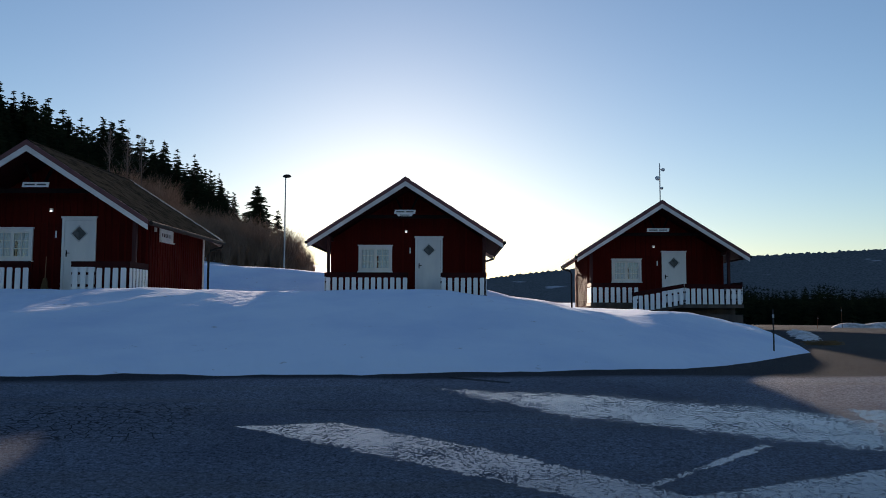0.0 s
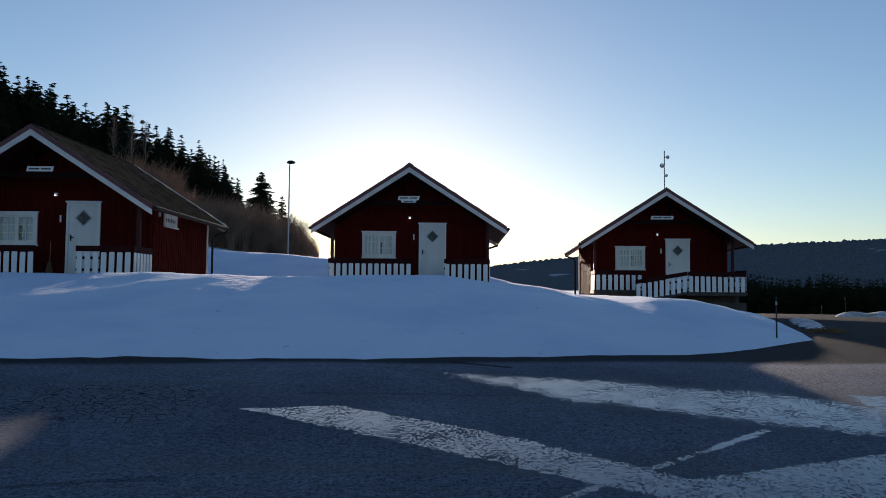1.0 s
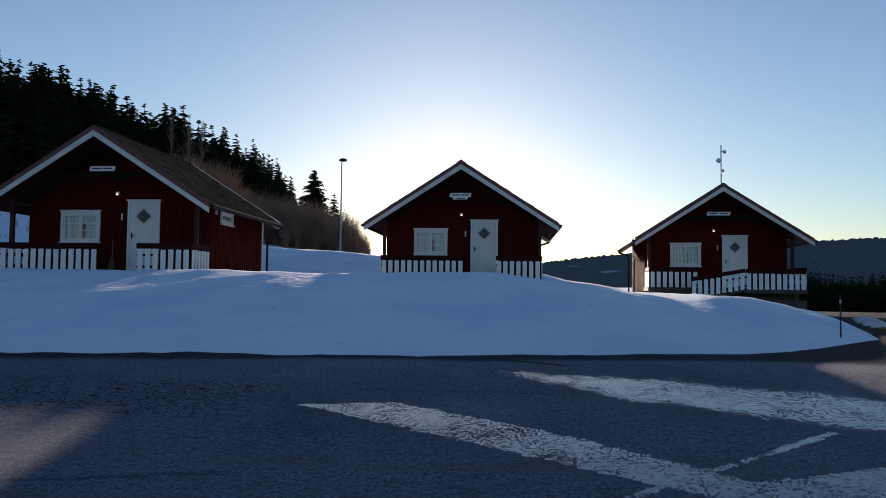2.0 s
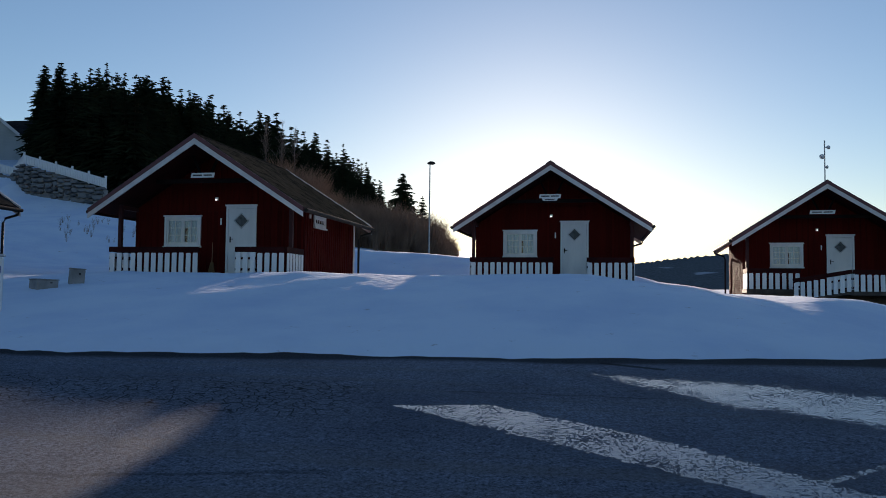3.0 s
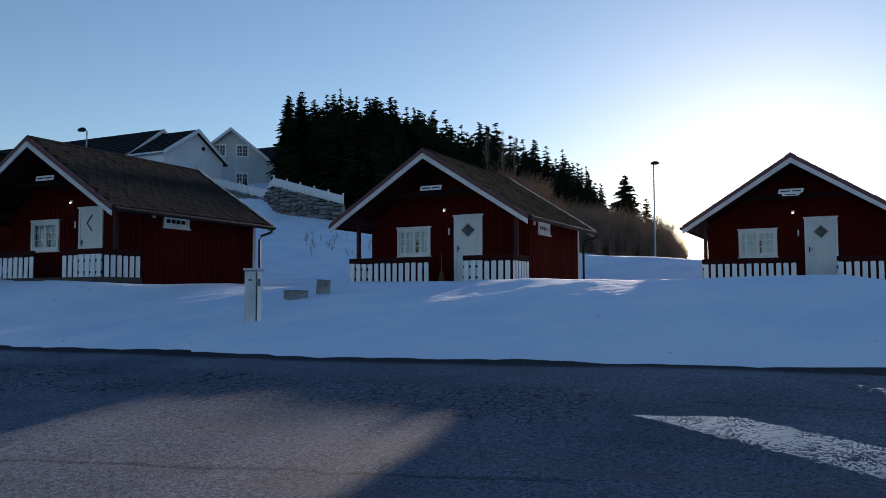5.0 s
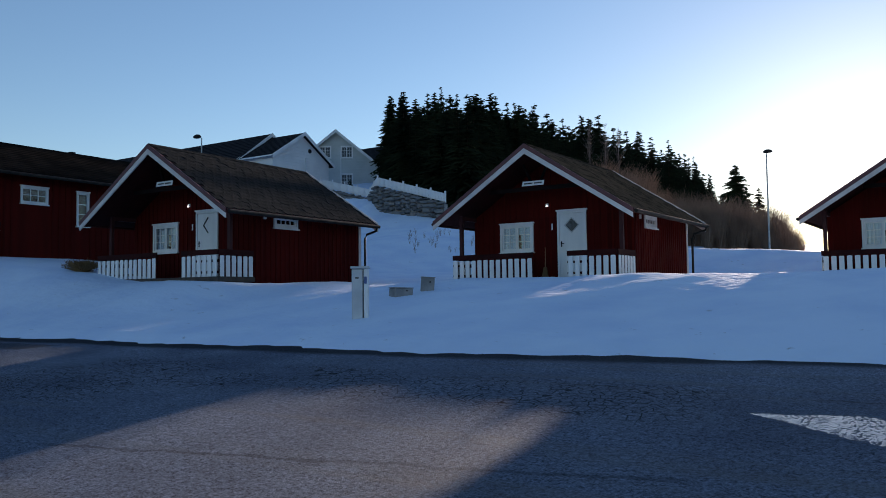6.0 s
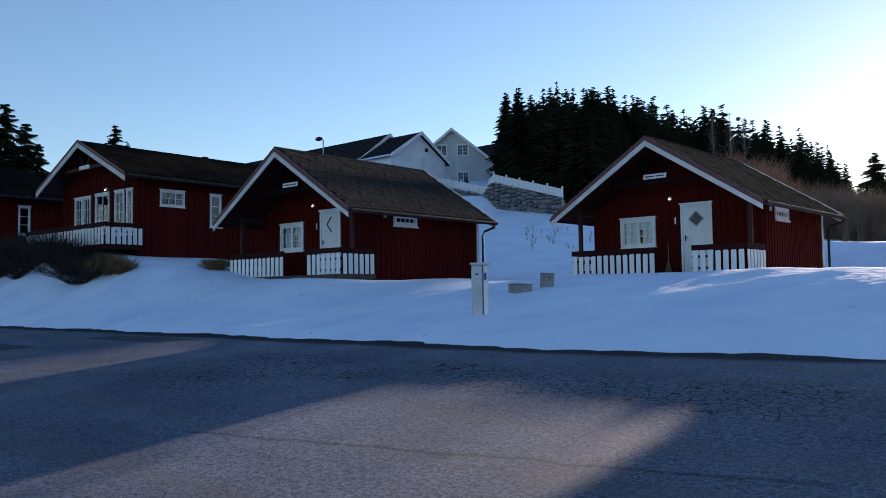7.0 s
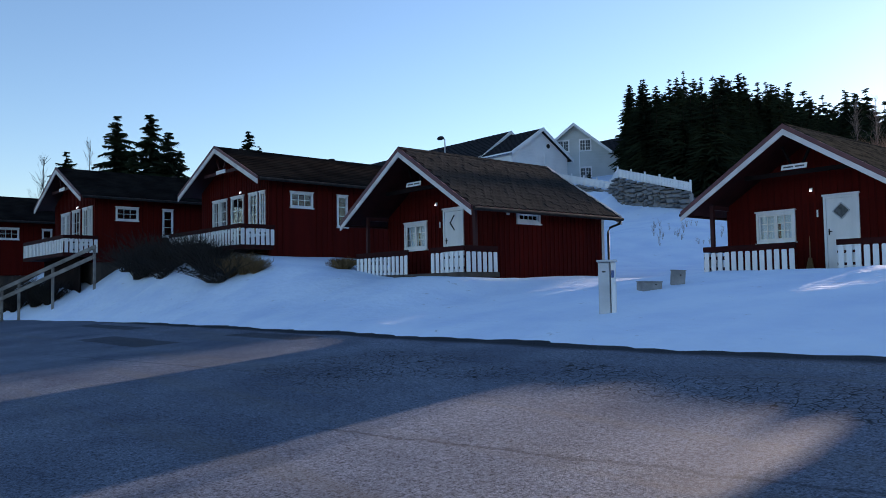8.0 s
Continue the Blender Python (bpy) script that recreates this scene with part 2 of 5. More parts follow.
    vor.feature = "DISTANCE_TO_EDGE"
    vor.inputs["Scale"].default_value = 8.0
    wv = n.new("ShaderNodeMixRGB")
    wv.inputs[0].default_value = 0.06
    nz = n.new("ShaderNodeTexNoise")
    nz.inputs["Scale"].default_value = 3.0
    l.new(pos, nz.inputs["Vector"])
    l.new(pos, wv.inputs[1])
    l.new(nz.outputs["Color"], wv.inputs[2])
    l.new(wv.outputs[0], vor.inputs["Vector"])
    crack = step(vor.outputs[0], 0.06, 0.015)
    yb = math_("MULTIPLY_ADD", wob, 0.4, Y)
    belt = math_("MULTIPLY", step(yb, 6.3, 6.8), step(yb, 8.3, 7.8))
    belt = math_("MULTIPLY", belt, math_("MULTIPLY", step(X, -12.5, -11.0), step(X, -1.7, -2.6)))
    left = math_("MULTIPLY", math_("MULTIPLY", step(yb, 5.0, 5.5), step(yb, 7.6, 7.0)), math_("MULTIPLY", step(X, -12.5, -11.5), step(X, -8.2, -9.2)))
    belt = math_("MAXIMUM", belt, left)
    belt = math_("MULTIPLY", belt, step(noise_tex(0.9, 3), 0.33, 0.48))
    crack = math_("MULTIPLY", crack, belt)
    # a few long cracks and a seam
    wig = math_("MULTIPLY_ADD", noise_tex(2.2, 6, 0.75), 0.3, -0.15)

    def long_crack(x0, y0, x1, y1, w):
        d = math_("ABSOLUTE", math_("ADD", half(x0, y0, x1, y1), wig), 0.0)
        ln = math.hypot(x1 - x0, y1 - y0)
        along = math_("MULTIPLY_ADD", X, (x1 - x0) / ln, math_("MULTIPLY_ADD", Y, (y1 - y0) / ln, -((x1 - x0) * x0 + (y1 - y0) * y0) / ln))
        return math_("MULTIPLY", step(d, w, w * 0.3), math_("MULTIPLY", step(along, 0.0, 0.3), step(along, ln, ln - 0.3)))
    for c in ((-7.2, 4.0, -1.6, 5.1, 0.055), (-13.1, 3.2, -11.3, 7.7, 0.03), (-20, 4.6, -11.6, 5.6, 0.03), (-1.5, 7.75, 1.2, 7.7, 0.03)):
        crack = math_("MAXIMUM", crack, math_("MULTIPLY", long_crack(*c), 0.45))
    patch = area((0.05, 9.72, 0.75, 9.28), (0.75, 9.28, 0.80, 9.40), (0.80, 9.40, 0.10, 9.85), (0.10, 9.85, 0.05, 9.72), soft=0.02, rag=0.05)
    for cx, cy, hw_, hh_ in ((-16.6, 8.55, 1.5, 0.32), (-20.5, 6.6, 2.2, 0.45), (-27.0, 8.3, 2.5, 0.3)):
        patch = math_("MAXIMUM", patch, math_("MULTIPLY", area((cx - hw_, cy - hh_, cx + hw_, cy - hh_), (cx + hw_, cy - hh_, cx + hw_ + 0.3, cy + hh_), (cx + hw_, cy + hh_, cx - hw_, cy + hh_), (cx - hw_, cy + hh_, cx - hw_ - 0.3, cy - hh_), soft=0.06, rag=0.9), 0.7))
    col = mixc(math_("MULTIPLY", patch, 0.85), col, (0.012, 0.012, 0.013))
    col = mixc(math_("MULTIPLY", crack, 0.95), col, (0.008, 0.008, 0.009))
    l.new(col, b.inputs["Base Color"])
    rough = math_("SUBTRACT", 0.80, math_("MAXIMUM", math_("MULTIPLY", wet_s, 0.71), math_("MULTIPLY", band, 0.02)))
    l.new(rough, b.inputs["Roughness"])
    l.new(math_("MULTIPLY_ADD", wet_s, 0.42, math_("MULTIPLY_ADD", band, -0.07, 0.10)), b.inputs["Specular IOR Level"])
    bp = n.new("ShaderNodeBump")
    bp.inputs["Distance"].default_value = 0.017
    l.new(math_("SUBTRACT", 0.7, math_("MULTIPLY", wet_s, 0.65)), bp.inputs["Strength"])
    hgt = math_("SUBTRACT", math_("MULTIPLY_ADD", noise_tex(84, 4, 0.75), 1.0, 0.0), math_("MULTIPLY", crack, 0.35))
    l.new(hgt, bp.inputs["Height"])
    l.new(bp.outputs[0], b.inputs["Normal"])
    return m


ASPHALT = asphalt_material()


def far_forest_material():
    m = bpy.data.materials.new("haze_paled_wooded_hill")
    m.use_nodes = True
    n, l = m.node_tree.nodes, m.node_tree.links
    b = n["Principled BSDF"]
    geo = n.new("ShaderNodeNewGeometry")
    a = n.new("ShaderNodeTexNoise")
    a.inputs["Scale"].default_value, a.inputs["Detail"].default_value = 0.30, 8
    a.inputs["Roughness"].default_value = 0.62
    l.new(geo.outputs["Position"], a.inputs["Vector"])
    # wood colours lifted and blued to stand for haze over the distance
    r = n.new("ShaderNodeValToRGB")
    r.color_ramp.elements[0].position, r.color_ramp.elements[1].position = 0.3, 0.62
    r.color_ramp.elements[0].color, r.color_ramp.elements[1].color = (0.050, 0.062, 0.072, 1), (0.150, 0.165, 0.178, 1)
    l.new(a.outputs[0], r.inputs[0])
    mp = n.new("ShaderNodeMapping")
    mp.inputs["Scale"].default_value = (0.008, 0.008, 0.045)
    l.new(geo.outputs["Position"], mp.inputs[0])
    c = n.new("ShaderNodeTexNoise")
    c.inputs["Scale"].default_value, c.inputs["Detail"].default_value = 1.6, 7
    l.new(mp.outputs[0], c.inputs["Vector"])
    s = n.new("ShaderNodeValToRGB")
    s.color_ramp.elements[0].position, s.color_ramp.elements[1].position = 0.64, 0.70
    l.new(c.outputs[0], s.inputs[0])
    mix = n.new("ShaderNodeMix")
    mix.data_type = "RGBA"
    l.new(s.outputs[0], mix.inputs["Factor"])
    l.new(r.outputs[0], mix.inputs["A"])
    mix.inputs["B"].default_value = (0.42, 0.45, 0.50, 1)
    l.new(mix.outputs["Result"], b.inputs["Base Color"])
    b.inputs["Roughness"].default_value = 0.95
    b.inputs["Specular IOR Level"].default_value = 0.05
    bp = n.new("ShaderNodeBump")
    bp.inputs["Strength"].default_value, bp.inputs["Distance"].default_value = 0.25, 1.0
    l.new(a.outputs[0], bp.inputs["Height"])
    l.new(bp.outputs[0], b.inputs["Normal"])
    return m


FARHILL = far_forest_material()

# ---- helpers for building ----
def part(name, bm, mat, parent=None, label="", m=None):
    """One mesh object under a thing, or at top level; mat may be a material."""
    me = bpy.data.meshes.new(name)
    bm.to_mesh(me)
    bm.free()
    me.materials.append(mat)
    ob = new(name, me)
    if parent:
        ob.parent = parent
    if m is not None:
        ob.matrix_local = m
    if label:
        ob["label"] = label
    return ob


def raw(name, verts, faces, mat, parent=None, label="", smooth=False):
    me = bpy.data.meshes.new(name)
    me.from_pydata(verts, [], faces)
    me.materials.append(mat)
    if smooth:
        me.polygons.foreach_set("use_smooth", [True] * len(me.polygons))
    ob = new(name, me)
    if parent:
        ob.parent = parent
    if label:
        ob["label"] = label
    return ob


def thing(name, m, label, category, group="", kind=""):
    ob = new(name)
    ob.matrix_world = m
    return tagged(ob, label, category, group, kind)


def box(bm, x0, x1, y0, y1, z0, z1, bevel=0.0):
    r = bmesh.ops.create_cube(bm, size=1.0)
    for v in r["verts"]:
        v.co = Vector(((x0 + x1) / 2 + v.co.x * (x1 - x0), (y0 + y1) / 2 + v.co.y * (y1 - y0), (z0 + z1) / 2 + v.co.z * (z1 - z0)))
    if bevel:
        es = list({e for v in r["verts"] for e in v.link_edges})
        bmesh.ops.bevel(bm, geom=es, offset=bevel, segments=1, affect="EDGES")


def weld(bm):
    """Join boxes that meet at their corners into one piece."""
    bmesh.ops.remove_doubles(bm, verts=bm.verts, dist=0.0005)
    return bm


def boxes(*bs, bevel=0.0):
    bm = bmesh.new()
    for b in bs:
        box(bm, *b, bevel=bevel)
    return bm


def beam(bm, p, q, w, h, up=(0, 0, 1)):
    """A square bar from p to q, w wide and h high."""
    p, q = Vector(p), Vector(q)
    d = (q - p).normalized()
    s = d.cross(Vector(up)).normalized()
    u = s.cross(d)
    vs = []
    for c in (p, q):
        for a, b in ((-1, -1), (1, -1), (1, 1), (-1, 1)):
            vs.append(bm.verts.new(c + s * a * w / 2 + u * b * h / 2))
    for f in ((3, 2, 1, 0), (4, 5, 6, 7), (0, 1, 5, 4), (1, 2, 6, 5), (2, 3, 7, 6), (3, 0, 4, 7)):
        bm.faces.new([vs[i] for i in f])


def tube(bm, pts, r0, r1=None, sides=8):
    """A round tube along pts, tapering from r0 to r1."""
    r1 = r0 if r1 is None else r1
    rings = []
    pts = [Vector(p) for p in pts]
    for i, p in enumerate(pts):
        d = (pts[min(i + 1, len(pts) - 1)] - pts[max(i - 1, 0)]).normalized()
        s = d.orthogonal().normalized() if abs(d.z) > 0.9 else d.cross(Vector((0, 0, 1))).normalized()
        t = d.cross(s)
        r = r0 + (r1 - r0) * i / (len(pts) - 1)
        rings.append([bm.verts.new(p + (s * math.cos(a) + t * math.sin(a)) * r) for a in [2 * math.pi * k / sides for k in range(sides)]])
    for a, b in zip(rings, rings[1:]):
        for k in range(sides):
            bm.faces.new([a[k], a[(k + 1) % sides], b[(k + 1) % sides], b[k]])
    bm.faces.new(rings[0][::-1])
    bm.faces.new(rings[-1])


def prism(bm, poly, y0, y1):
    """Extrude a polygon in x, z from y0 to y1."""
    a = [bm.verts.new((x, y0, z)) for x, z in poly]
    b = [bm.verts.new((x, y1, z)) for x, z in poly]
    bm.faces.new(a)
    bm.faces.new(b[::-1])
    n = len(poly)
    for i in range(n):
        bm.faces.new([a[i], b[i], b[(i + 1) % n], a[(i + 1) % n]])
    bmesh.ops.recalc_face_normals(bm, faces=bm.faces)


def piece(name, me, parent, m, label=""):
    """One of many alike pieces on a shared mesh."""
    ob = new(name, me)
    ob.parent = parent
    ob.matrix_local = m
    if label:
        ob["label"] = label
    return ob


def shared(name, bm, mat):
    me = bpy.data.meshes.new(name)
    bm.to_mesh(me)
    bm.free()
    me.materials.append(mat)
    return me


def sstep(a, b, x):
    t = np.clip((x - a) / (b - a), 0, 1)
    return t * t * (3 - 2 * t)


# ---- terrain ----
def hillside(x, y):
    k = np.interp(x, [-70, -41, -30, -23, -15, 0, 9, 30], [0.24, 0.20, 0.165, 0.055, 0.018, 0.006, -0.012, -0.02])
    run = np.where(y < 20, 0, np.minimum(y, 78) - 20)
    run = np.where(run < 8, run * run / 16, run - 4)
    bank = np.interp(x, [-34, -22, -15, 0, 7, 12], [0.0, 1.2, 1.7, 0.95, 0.3, 0.0]) * sstep(35, 42, y)
    garden = 2.3 * sstep(52.2, 53.4, y) * sstep(-40, -42, x) + 0.9 * sstep(50.9, 52.2, y) * sstep(-30, -34, x) * (1 - sstep(-40, -42, x))
    return k * run + garden + bank


def ground_z(x, y):
    x, y = np.asarray(x, float), np.asarray(y, float)
    z = 0.08 * np.minimum(np.maximum(y, -25), 9.5) + 0.08 * 1.6 * sstep(9.5, 14.5, y) * 1.0
    far = np.hypot(x, y)
    z = z + np.where(y > 18, hillside(x, y), 0)
    z = z - sstep(70, 320, far) * 4.5 * sstep(0, 30, x)
    return z


def edge_dist(x, y):
    """Metres inside the edge of the snow cover."""
    x, y = np.asarray(x, float), np.asarray(y, float)
    ye = np.interp(x, [-60, -26, -6, -1.5, 1, 3], [6.6, 9.75, 9.72, 10.1, 10.4, 10.8]) + 0.10 * np.sin(x * 1.1) + 0.06 * np.sin(x * 3.1 + 1) + 0.05 * np.sin(x * 7.7) + 0.035 * np.sin(x * 13.3 + 2 * np.sin(x * 1.9)) + 0.02 * np.sin(x * 23.0)
    xr = np.where(y < 13.4, 2.6 + (y - 9.8) * 0.97, 6.1 + (y - 13.4) * 0.35)
    d1 = y - ye
    d2 = (xr - x) * 0.8
    k = 1.2
    h = np.clip(0.5 + 0.5 * (d2 - d1) / k, 0, 1)
    return d2 * (1 - h) + d1 * h - k * h * (1 - h)


def bumps(x, y):
    return (0.06 * np.sin(x * 0.55 + 0.4 * np.sin(y * 0.5)) * np.sin(y * 0.42 + 1.3) + 0.035 * np.sin(x * 1.3 + y * 0.9)
            + 0.022 * np.sin(x * 2.9 - y * 1.7 + 1.0) * np.sin(x * 0.8) + 0.014 * np.sin(x * 6.1 + y * 4.3) * np.sin(y * 2.1 + x)
            + 0.010 * np.sin(x * 11.3 - y * 7.9) * np.sin(x * 1.7 + 2.0))


def snow_z(x, y):
    x, y = np.asarray(x, float), np.asarray(y, float)
    d = edge_dist(x, y)
    amp = np.interp(x, [-60, -31, -26, -21, -17.6, -15.6, -11.5, -8, 0, 2, 3.6, 5.3, 6.2, 7.0, 8.0, 12], [2.55, 2.5, 1.75, 1.05, 1.02, 0.90, 1.00, 1.00, 0.97, 0.81, 0.54, 0.52, 0.40, 0.20, 0.10, 0.06])
    amp = 1.15 + (amp - 1.15) * np.where(x < -15, 1 - sstep(17, 31, y), 1.0)
    width = np.interp(x, [-30, -20, -17.6, -16.2, -15, -8, -6, -4, -1, 1, 3, 5, 8], [4.5, 4.6, 5.0, 8.2, 8.8, 8.5, 8.1, 7.2, 6.2, 5.6, 4.6, 3.2, 1.8])
    t = np.clip(d / width, 0, 1)
    amp = amp + 0.09 * sstep(2.0, 4.0, x) * sstep(18, 25, y)
    front = np.clip((y - 11.0 - (x - 3) * 1.05) / 3.6, 0, 1)
    right = sstep(2.6, 4.6, x)
    t = t * (1 - right) + np.minimum(front, np.clip(d / 0.8, 0, 1)) * right
    lin = 0.55 + 0.20 * sstep(-11, -8, x)
    rise = amp * (lin * t + (1 - lin) * t * t * (3 - 2 * t))
    lip = 0.10 * np.clip(d / 0.35, -1.5, 1)
    return ground_z(x, y) + lip + rise + bumps(x, y) * np.clip(d / 3, 0, 1) * 0.6


def sheet(name, xs, ys, zf, mat, keep=None, smooth=True):
    X, Y = np.meshgrid(xs, ys)
    Z = zf(X, Y)
    verts = np.stack([X, Y, Z], -1).reshape(-1, 3)
    nx, ny = len(xs), len(ys)
    i = np.arange(nx * ny).reshape(ny, nx)
    f = np.stack([i[:-1, :-1], i[:-1, 1:], i[1:, 1:], i[1:, :-1]], -1).reshape(-1, 4)
    if keep is not None:
        ok = keep(X, Y).reshape(-1)
        f = f[ok[f].all(1)]
    return raw(name, verts.tolist(), f.tolist(), mat, smooth=smooth)


def steps_(*spans):
    out = []
    for a, b, s in spans:
        out += list(np.arange(a, b, s))
    return np.array(out + [spans[-1][1]])


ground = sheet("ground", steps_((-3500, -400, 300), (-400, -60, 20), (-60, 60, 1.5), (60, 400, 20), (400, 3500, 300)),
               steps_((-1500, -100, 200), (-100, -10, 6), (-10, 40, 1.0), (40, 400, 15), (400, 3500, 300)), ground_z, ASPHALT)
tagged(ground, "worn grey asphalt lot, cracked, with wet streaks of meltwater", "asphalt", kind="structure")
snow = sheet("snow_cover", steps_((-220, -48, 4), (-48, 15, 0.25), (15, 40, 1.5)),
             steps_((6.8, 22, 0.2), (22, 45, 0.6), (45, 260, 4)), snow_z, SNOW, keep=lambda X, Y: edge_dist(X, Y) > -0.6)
tagged(snow, "bank and field of settled snow beside the asphalt, tinted with shade blue", "snow", kind="structure")

# ---- red cabins ----
CW, CL, CH, CE, CP = 6.63, 7.0, 3.995, 1.862, 1.644      # roof width, length, ridge, eave tip, porch depth
HW, VB = 2.75, 6.62                                      # half width of the walls, rear wall
SL = (CH - CE) / (CW / 2)                                # roof slope
TH = 0.20                                                # roof build-up


def roof_z(u):
    return CH - abs(u) * SL


UNIT = bmesh.new()
bmesh.ops.create_cube(UNIT, size=1.0)
BATTEN = shared("batten", UNIT.copy(), RED)
UNIT.free()


def picket_mesh():
    bm = bmesh.new()
    prism(bm, [(-0.072, 0), (0.072, 0), (0.072, 0.575), (0.055, 0.60), (-0.055, 0.60), (-0.072, 0.575)], -0.011, 0.011)
    return shared("picket", bm, WHITE)


PICKET = picket_mesh()


def shingle_mesh(mat):
    bm = bmesh.new()
    w, t = 0.165, 0.014
    poly = [(-w, 0.30), (-w, 0.09), (-w * 0.45, 0.0), (w * 0.45, 0.0), (w, 0.09), (w, 0.30)]
    a = [bm.verts.new((x, y, t)) for x, y in poly]
    b = [bm.verts.new((x, y, -0.004)) for x, y in poly]
    bm.faces.new(a)
    for i in range(5):
        bm.faces.new([b[i], b[i + 1], a[i + 1], a[i]])
    bmesh.ops.recalc_face_normals(bm, faces=bm.faces)
    return shared("shingle", bm, mat)


def at(u, v, w, rz=0.0, s=(1, 1, 1)):
    return Matrix.Translation((u, v, w)) @ Matrix.Rotation(rz, 4, "Z") @ Matrix.Diagonal((*s, 1))


def window_unit(parent, name, u0, u1, w0, w1, y, cols=2, sub=(2, 3), facing="front", curtain=True, label="", side_u=0.0, c=0.075, e=0.045):
    """A white framed window in a wall facing -y (front) at y, or facing +x (side) at x = side_u with u taken along y."""
    if facing == "front":
        base = Matrix.Translation((0, y, 0))
    else:
        base = Matrix.Translation((side_u, 0, 0)) @ Matrix.Rotation(radians(90), 4, "Z")
    win = new(name)
    win.parent = parent
    win.matrix_local = base
    if label:
        win["label"] = label
    part("window_frame", boxes((u0, u0 + c, -0.05, 0.08, w0, w1), (u1 - c, u1, -0.05, 0.08, w0, w1), (u0 + c, u1 - c, -0.047, 0.08, w1 - c, w1),
                               (u0 + c, u1 - c, -0.047, 0.08, w0, w0 + c), (u0 - 0.03, u1 + 0.03, -0.07, 0.0, w1 + 0.003, w1 + 0.045)), WHITE, win)
    part("window_sill", boxes((u0 - 0.03, u1 + 0.03, -0.09, -0.0, w0 - 0.04, w0 - 0.003)), WHITE, win)
    a0, a1, b0, b1 = u0 + c + 0.002, u1 - c - 0.002, w0 + c + 0.002, w1 - c - 0.002
    cw = (a1 - a0) / cols
    for i in range(cols):
        x0, x1 = a0 + i * cw + 0.003, a0 + (i + 1) * cw - 0.003
        bm = boxes((x0, x0 + e, -0.025, 0.02, b0, b1), (x1 - e, x1, -0.025, 0.02, b0, b1), (x0 + e, x1 - e, -0.023, 0.02, b0, b0 + e), (x0 + e, x1 - e, -0.023, 0.02, b1 - e, b1))
        for k in range(1, sub[0]):
            xx = x0 + e + (x1 - x0 - 2 * e) * k / sub[0]
            box(bm, xx - 0.011, xx + 0.011, -0.018, 0.01, b0 + e, b1 - e)
        for k in range(1, sub[1]):
            zz = b0 + e + (b1 - b0 - 2 * e) * k / sub[1]
            box(bm, x0 + e, x1 - e, -0.016, 0.008, zz - 0.011, zz + 0.011)
        part("casement", bm, WHITE, win)
        g = part("pane", boxes((x0 + e * 0.6, x1 - e * 0.6, 0.011, 0.017, b0 + e * 0.6, b1 - e * 0.6)), GLASS, win)
        g.visible_shadow = False
    if curtain:
        bm = bmesh.new()
        for lo, hi in ((a0, a0 + (a1 - a0) * 0.50), (a1 - (a1 - a0) * 0.40, a1)):
            n = 14
            for k in range(n):
                xa, xb = lo + (hi - lo) * k / n, lo + (hi - lo) * (k + 1) / n
                ya, yb = 0.10 + 0.02 * math.sin(k * 1.9), 0.10 + 0.02 * math.sin((k + 1) * 1.9)
                bm.faces.new([bm.verts.new(p) for p in ((xa, ya, b0), (xb, yb, b0), (xb, yb, b1), (xa, ya, b1))])
        n = 30
        for k in range(n):
            xa, xb = a0 + (a1 - a0) * k / n, a0 + (a1 - a0) * (k + 1) / n
            ya, yb = 0.13 + 0.015 * math.sin(k * 2.3), 0.13 + 0.015 * math.sin((k + 1) * 2.3)
            zl = b1 - (b1 - b0) * 0.32
            bm.faces.new([bm.verts.new(p) for p in ((xa, ya, zl), (xb, yb, zl), (xb, yb, b1), (xa, ya, b1))])
        part("curtain", bm, CURTAIN, win)
    return win


def door_unit(parent, d0, d1, top, y, diamond="full"):
    door = new("door")
    door.parent = parent
    door.matrix_local = Matrix.Translation((0, y, 0))
    door["label"] = "white painted door with a diamond window"
    c = 0.07
    part("door_frame", boxes((d0, d0 + c, -0.04, 0.08, 0, top), (d1 - c, d1, -0.04, 0.08, 0, top), (d0 + c, d1 - c, -0.038, 0.08, top - c, top),
                             (d0 - 0.03, d1 + 0.03, -0.06, 0.0, top + 0.003, top + 0.05)), WHITE, door)
    part("door_leaf", boxes((d0 + c + 0.004, d1 - c - 0.004, -0.02, 0.03, 0.02, top - c - 0.004), bevel=0.004), WHITE, door)
    cx, cz, r = (d0 + d1) / 2, 1.64, 0.235
    bm = bmesh.new()
    if diamond == "full":
        prism(bm, [(cx, cz - r + 0.03), (cx + r - 0.03, cz), (cx, cz + r - 0.03), (cx - r + 0.03, cz)], -0.030, -0.024)
        part("door_glass", bm, DARKGLASS, door)
        bm = bmesh.new()
        pts = [(cx, cz - r), (cx + r, cz), (cx, cz + r), (cx - r, cz)]
        for i in range(4):
            a, b = pts[i], pts[(i + 1) % 4]
            beam(bm, (a[0], -0.032, a[1]), (b[0], -0.032, b[1]), 0.03, 0.022)
        part("glass_trim", bm, GREYMETAL, door)
    else:
        for a, b in (((cx + 0.06, cz + 0.24), (cx - 0.14, cz)), ((cx - 0.14, cz), (cx + 0.06, cz - 0.24))):
            beam(bm, (a[0], -0.03, a[1]), (b[0], -0.03, b[1]), 0.03, 0.03)
        part("glass_trim", bm, INK, door, "dark chevron trim")
    bm = bmesh.new()
    box(bm, d0 + c + 0.05, d0 + c + 0.085, -0.03, -0.02, 0.98, 1.16)
    tube(bm, [(d0 + c + 0.067, -0.03, 1.08), (d0 + c + 0.067, -0.065, 1.08), (d0 + c + 0.17, -0.065, 1.08)], 0.011)
    part("door_handle", bm, METAL, door)


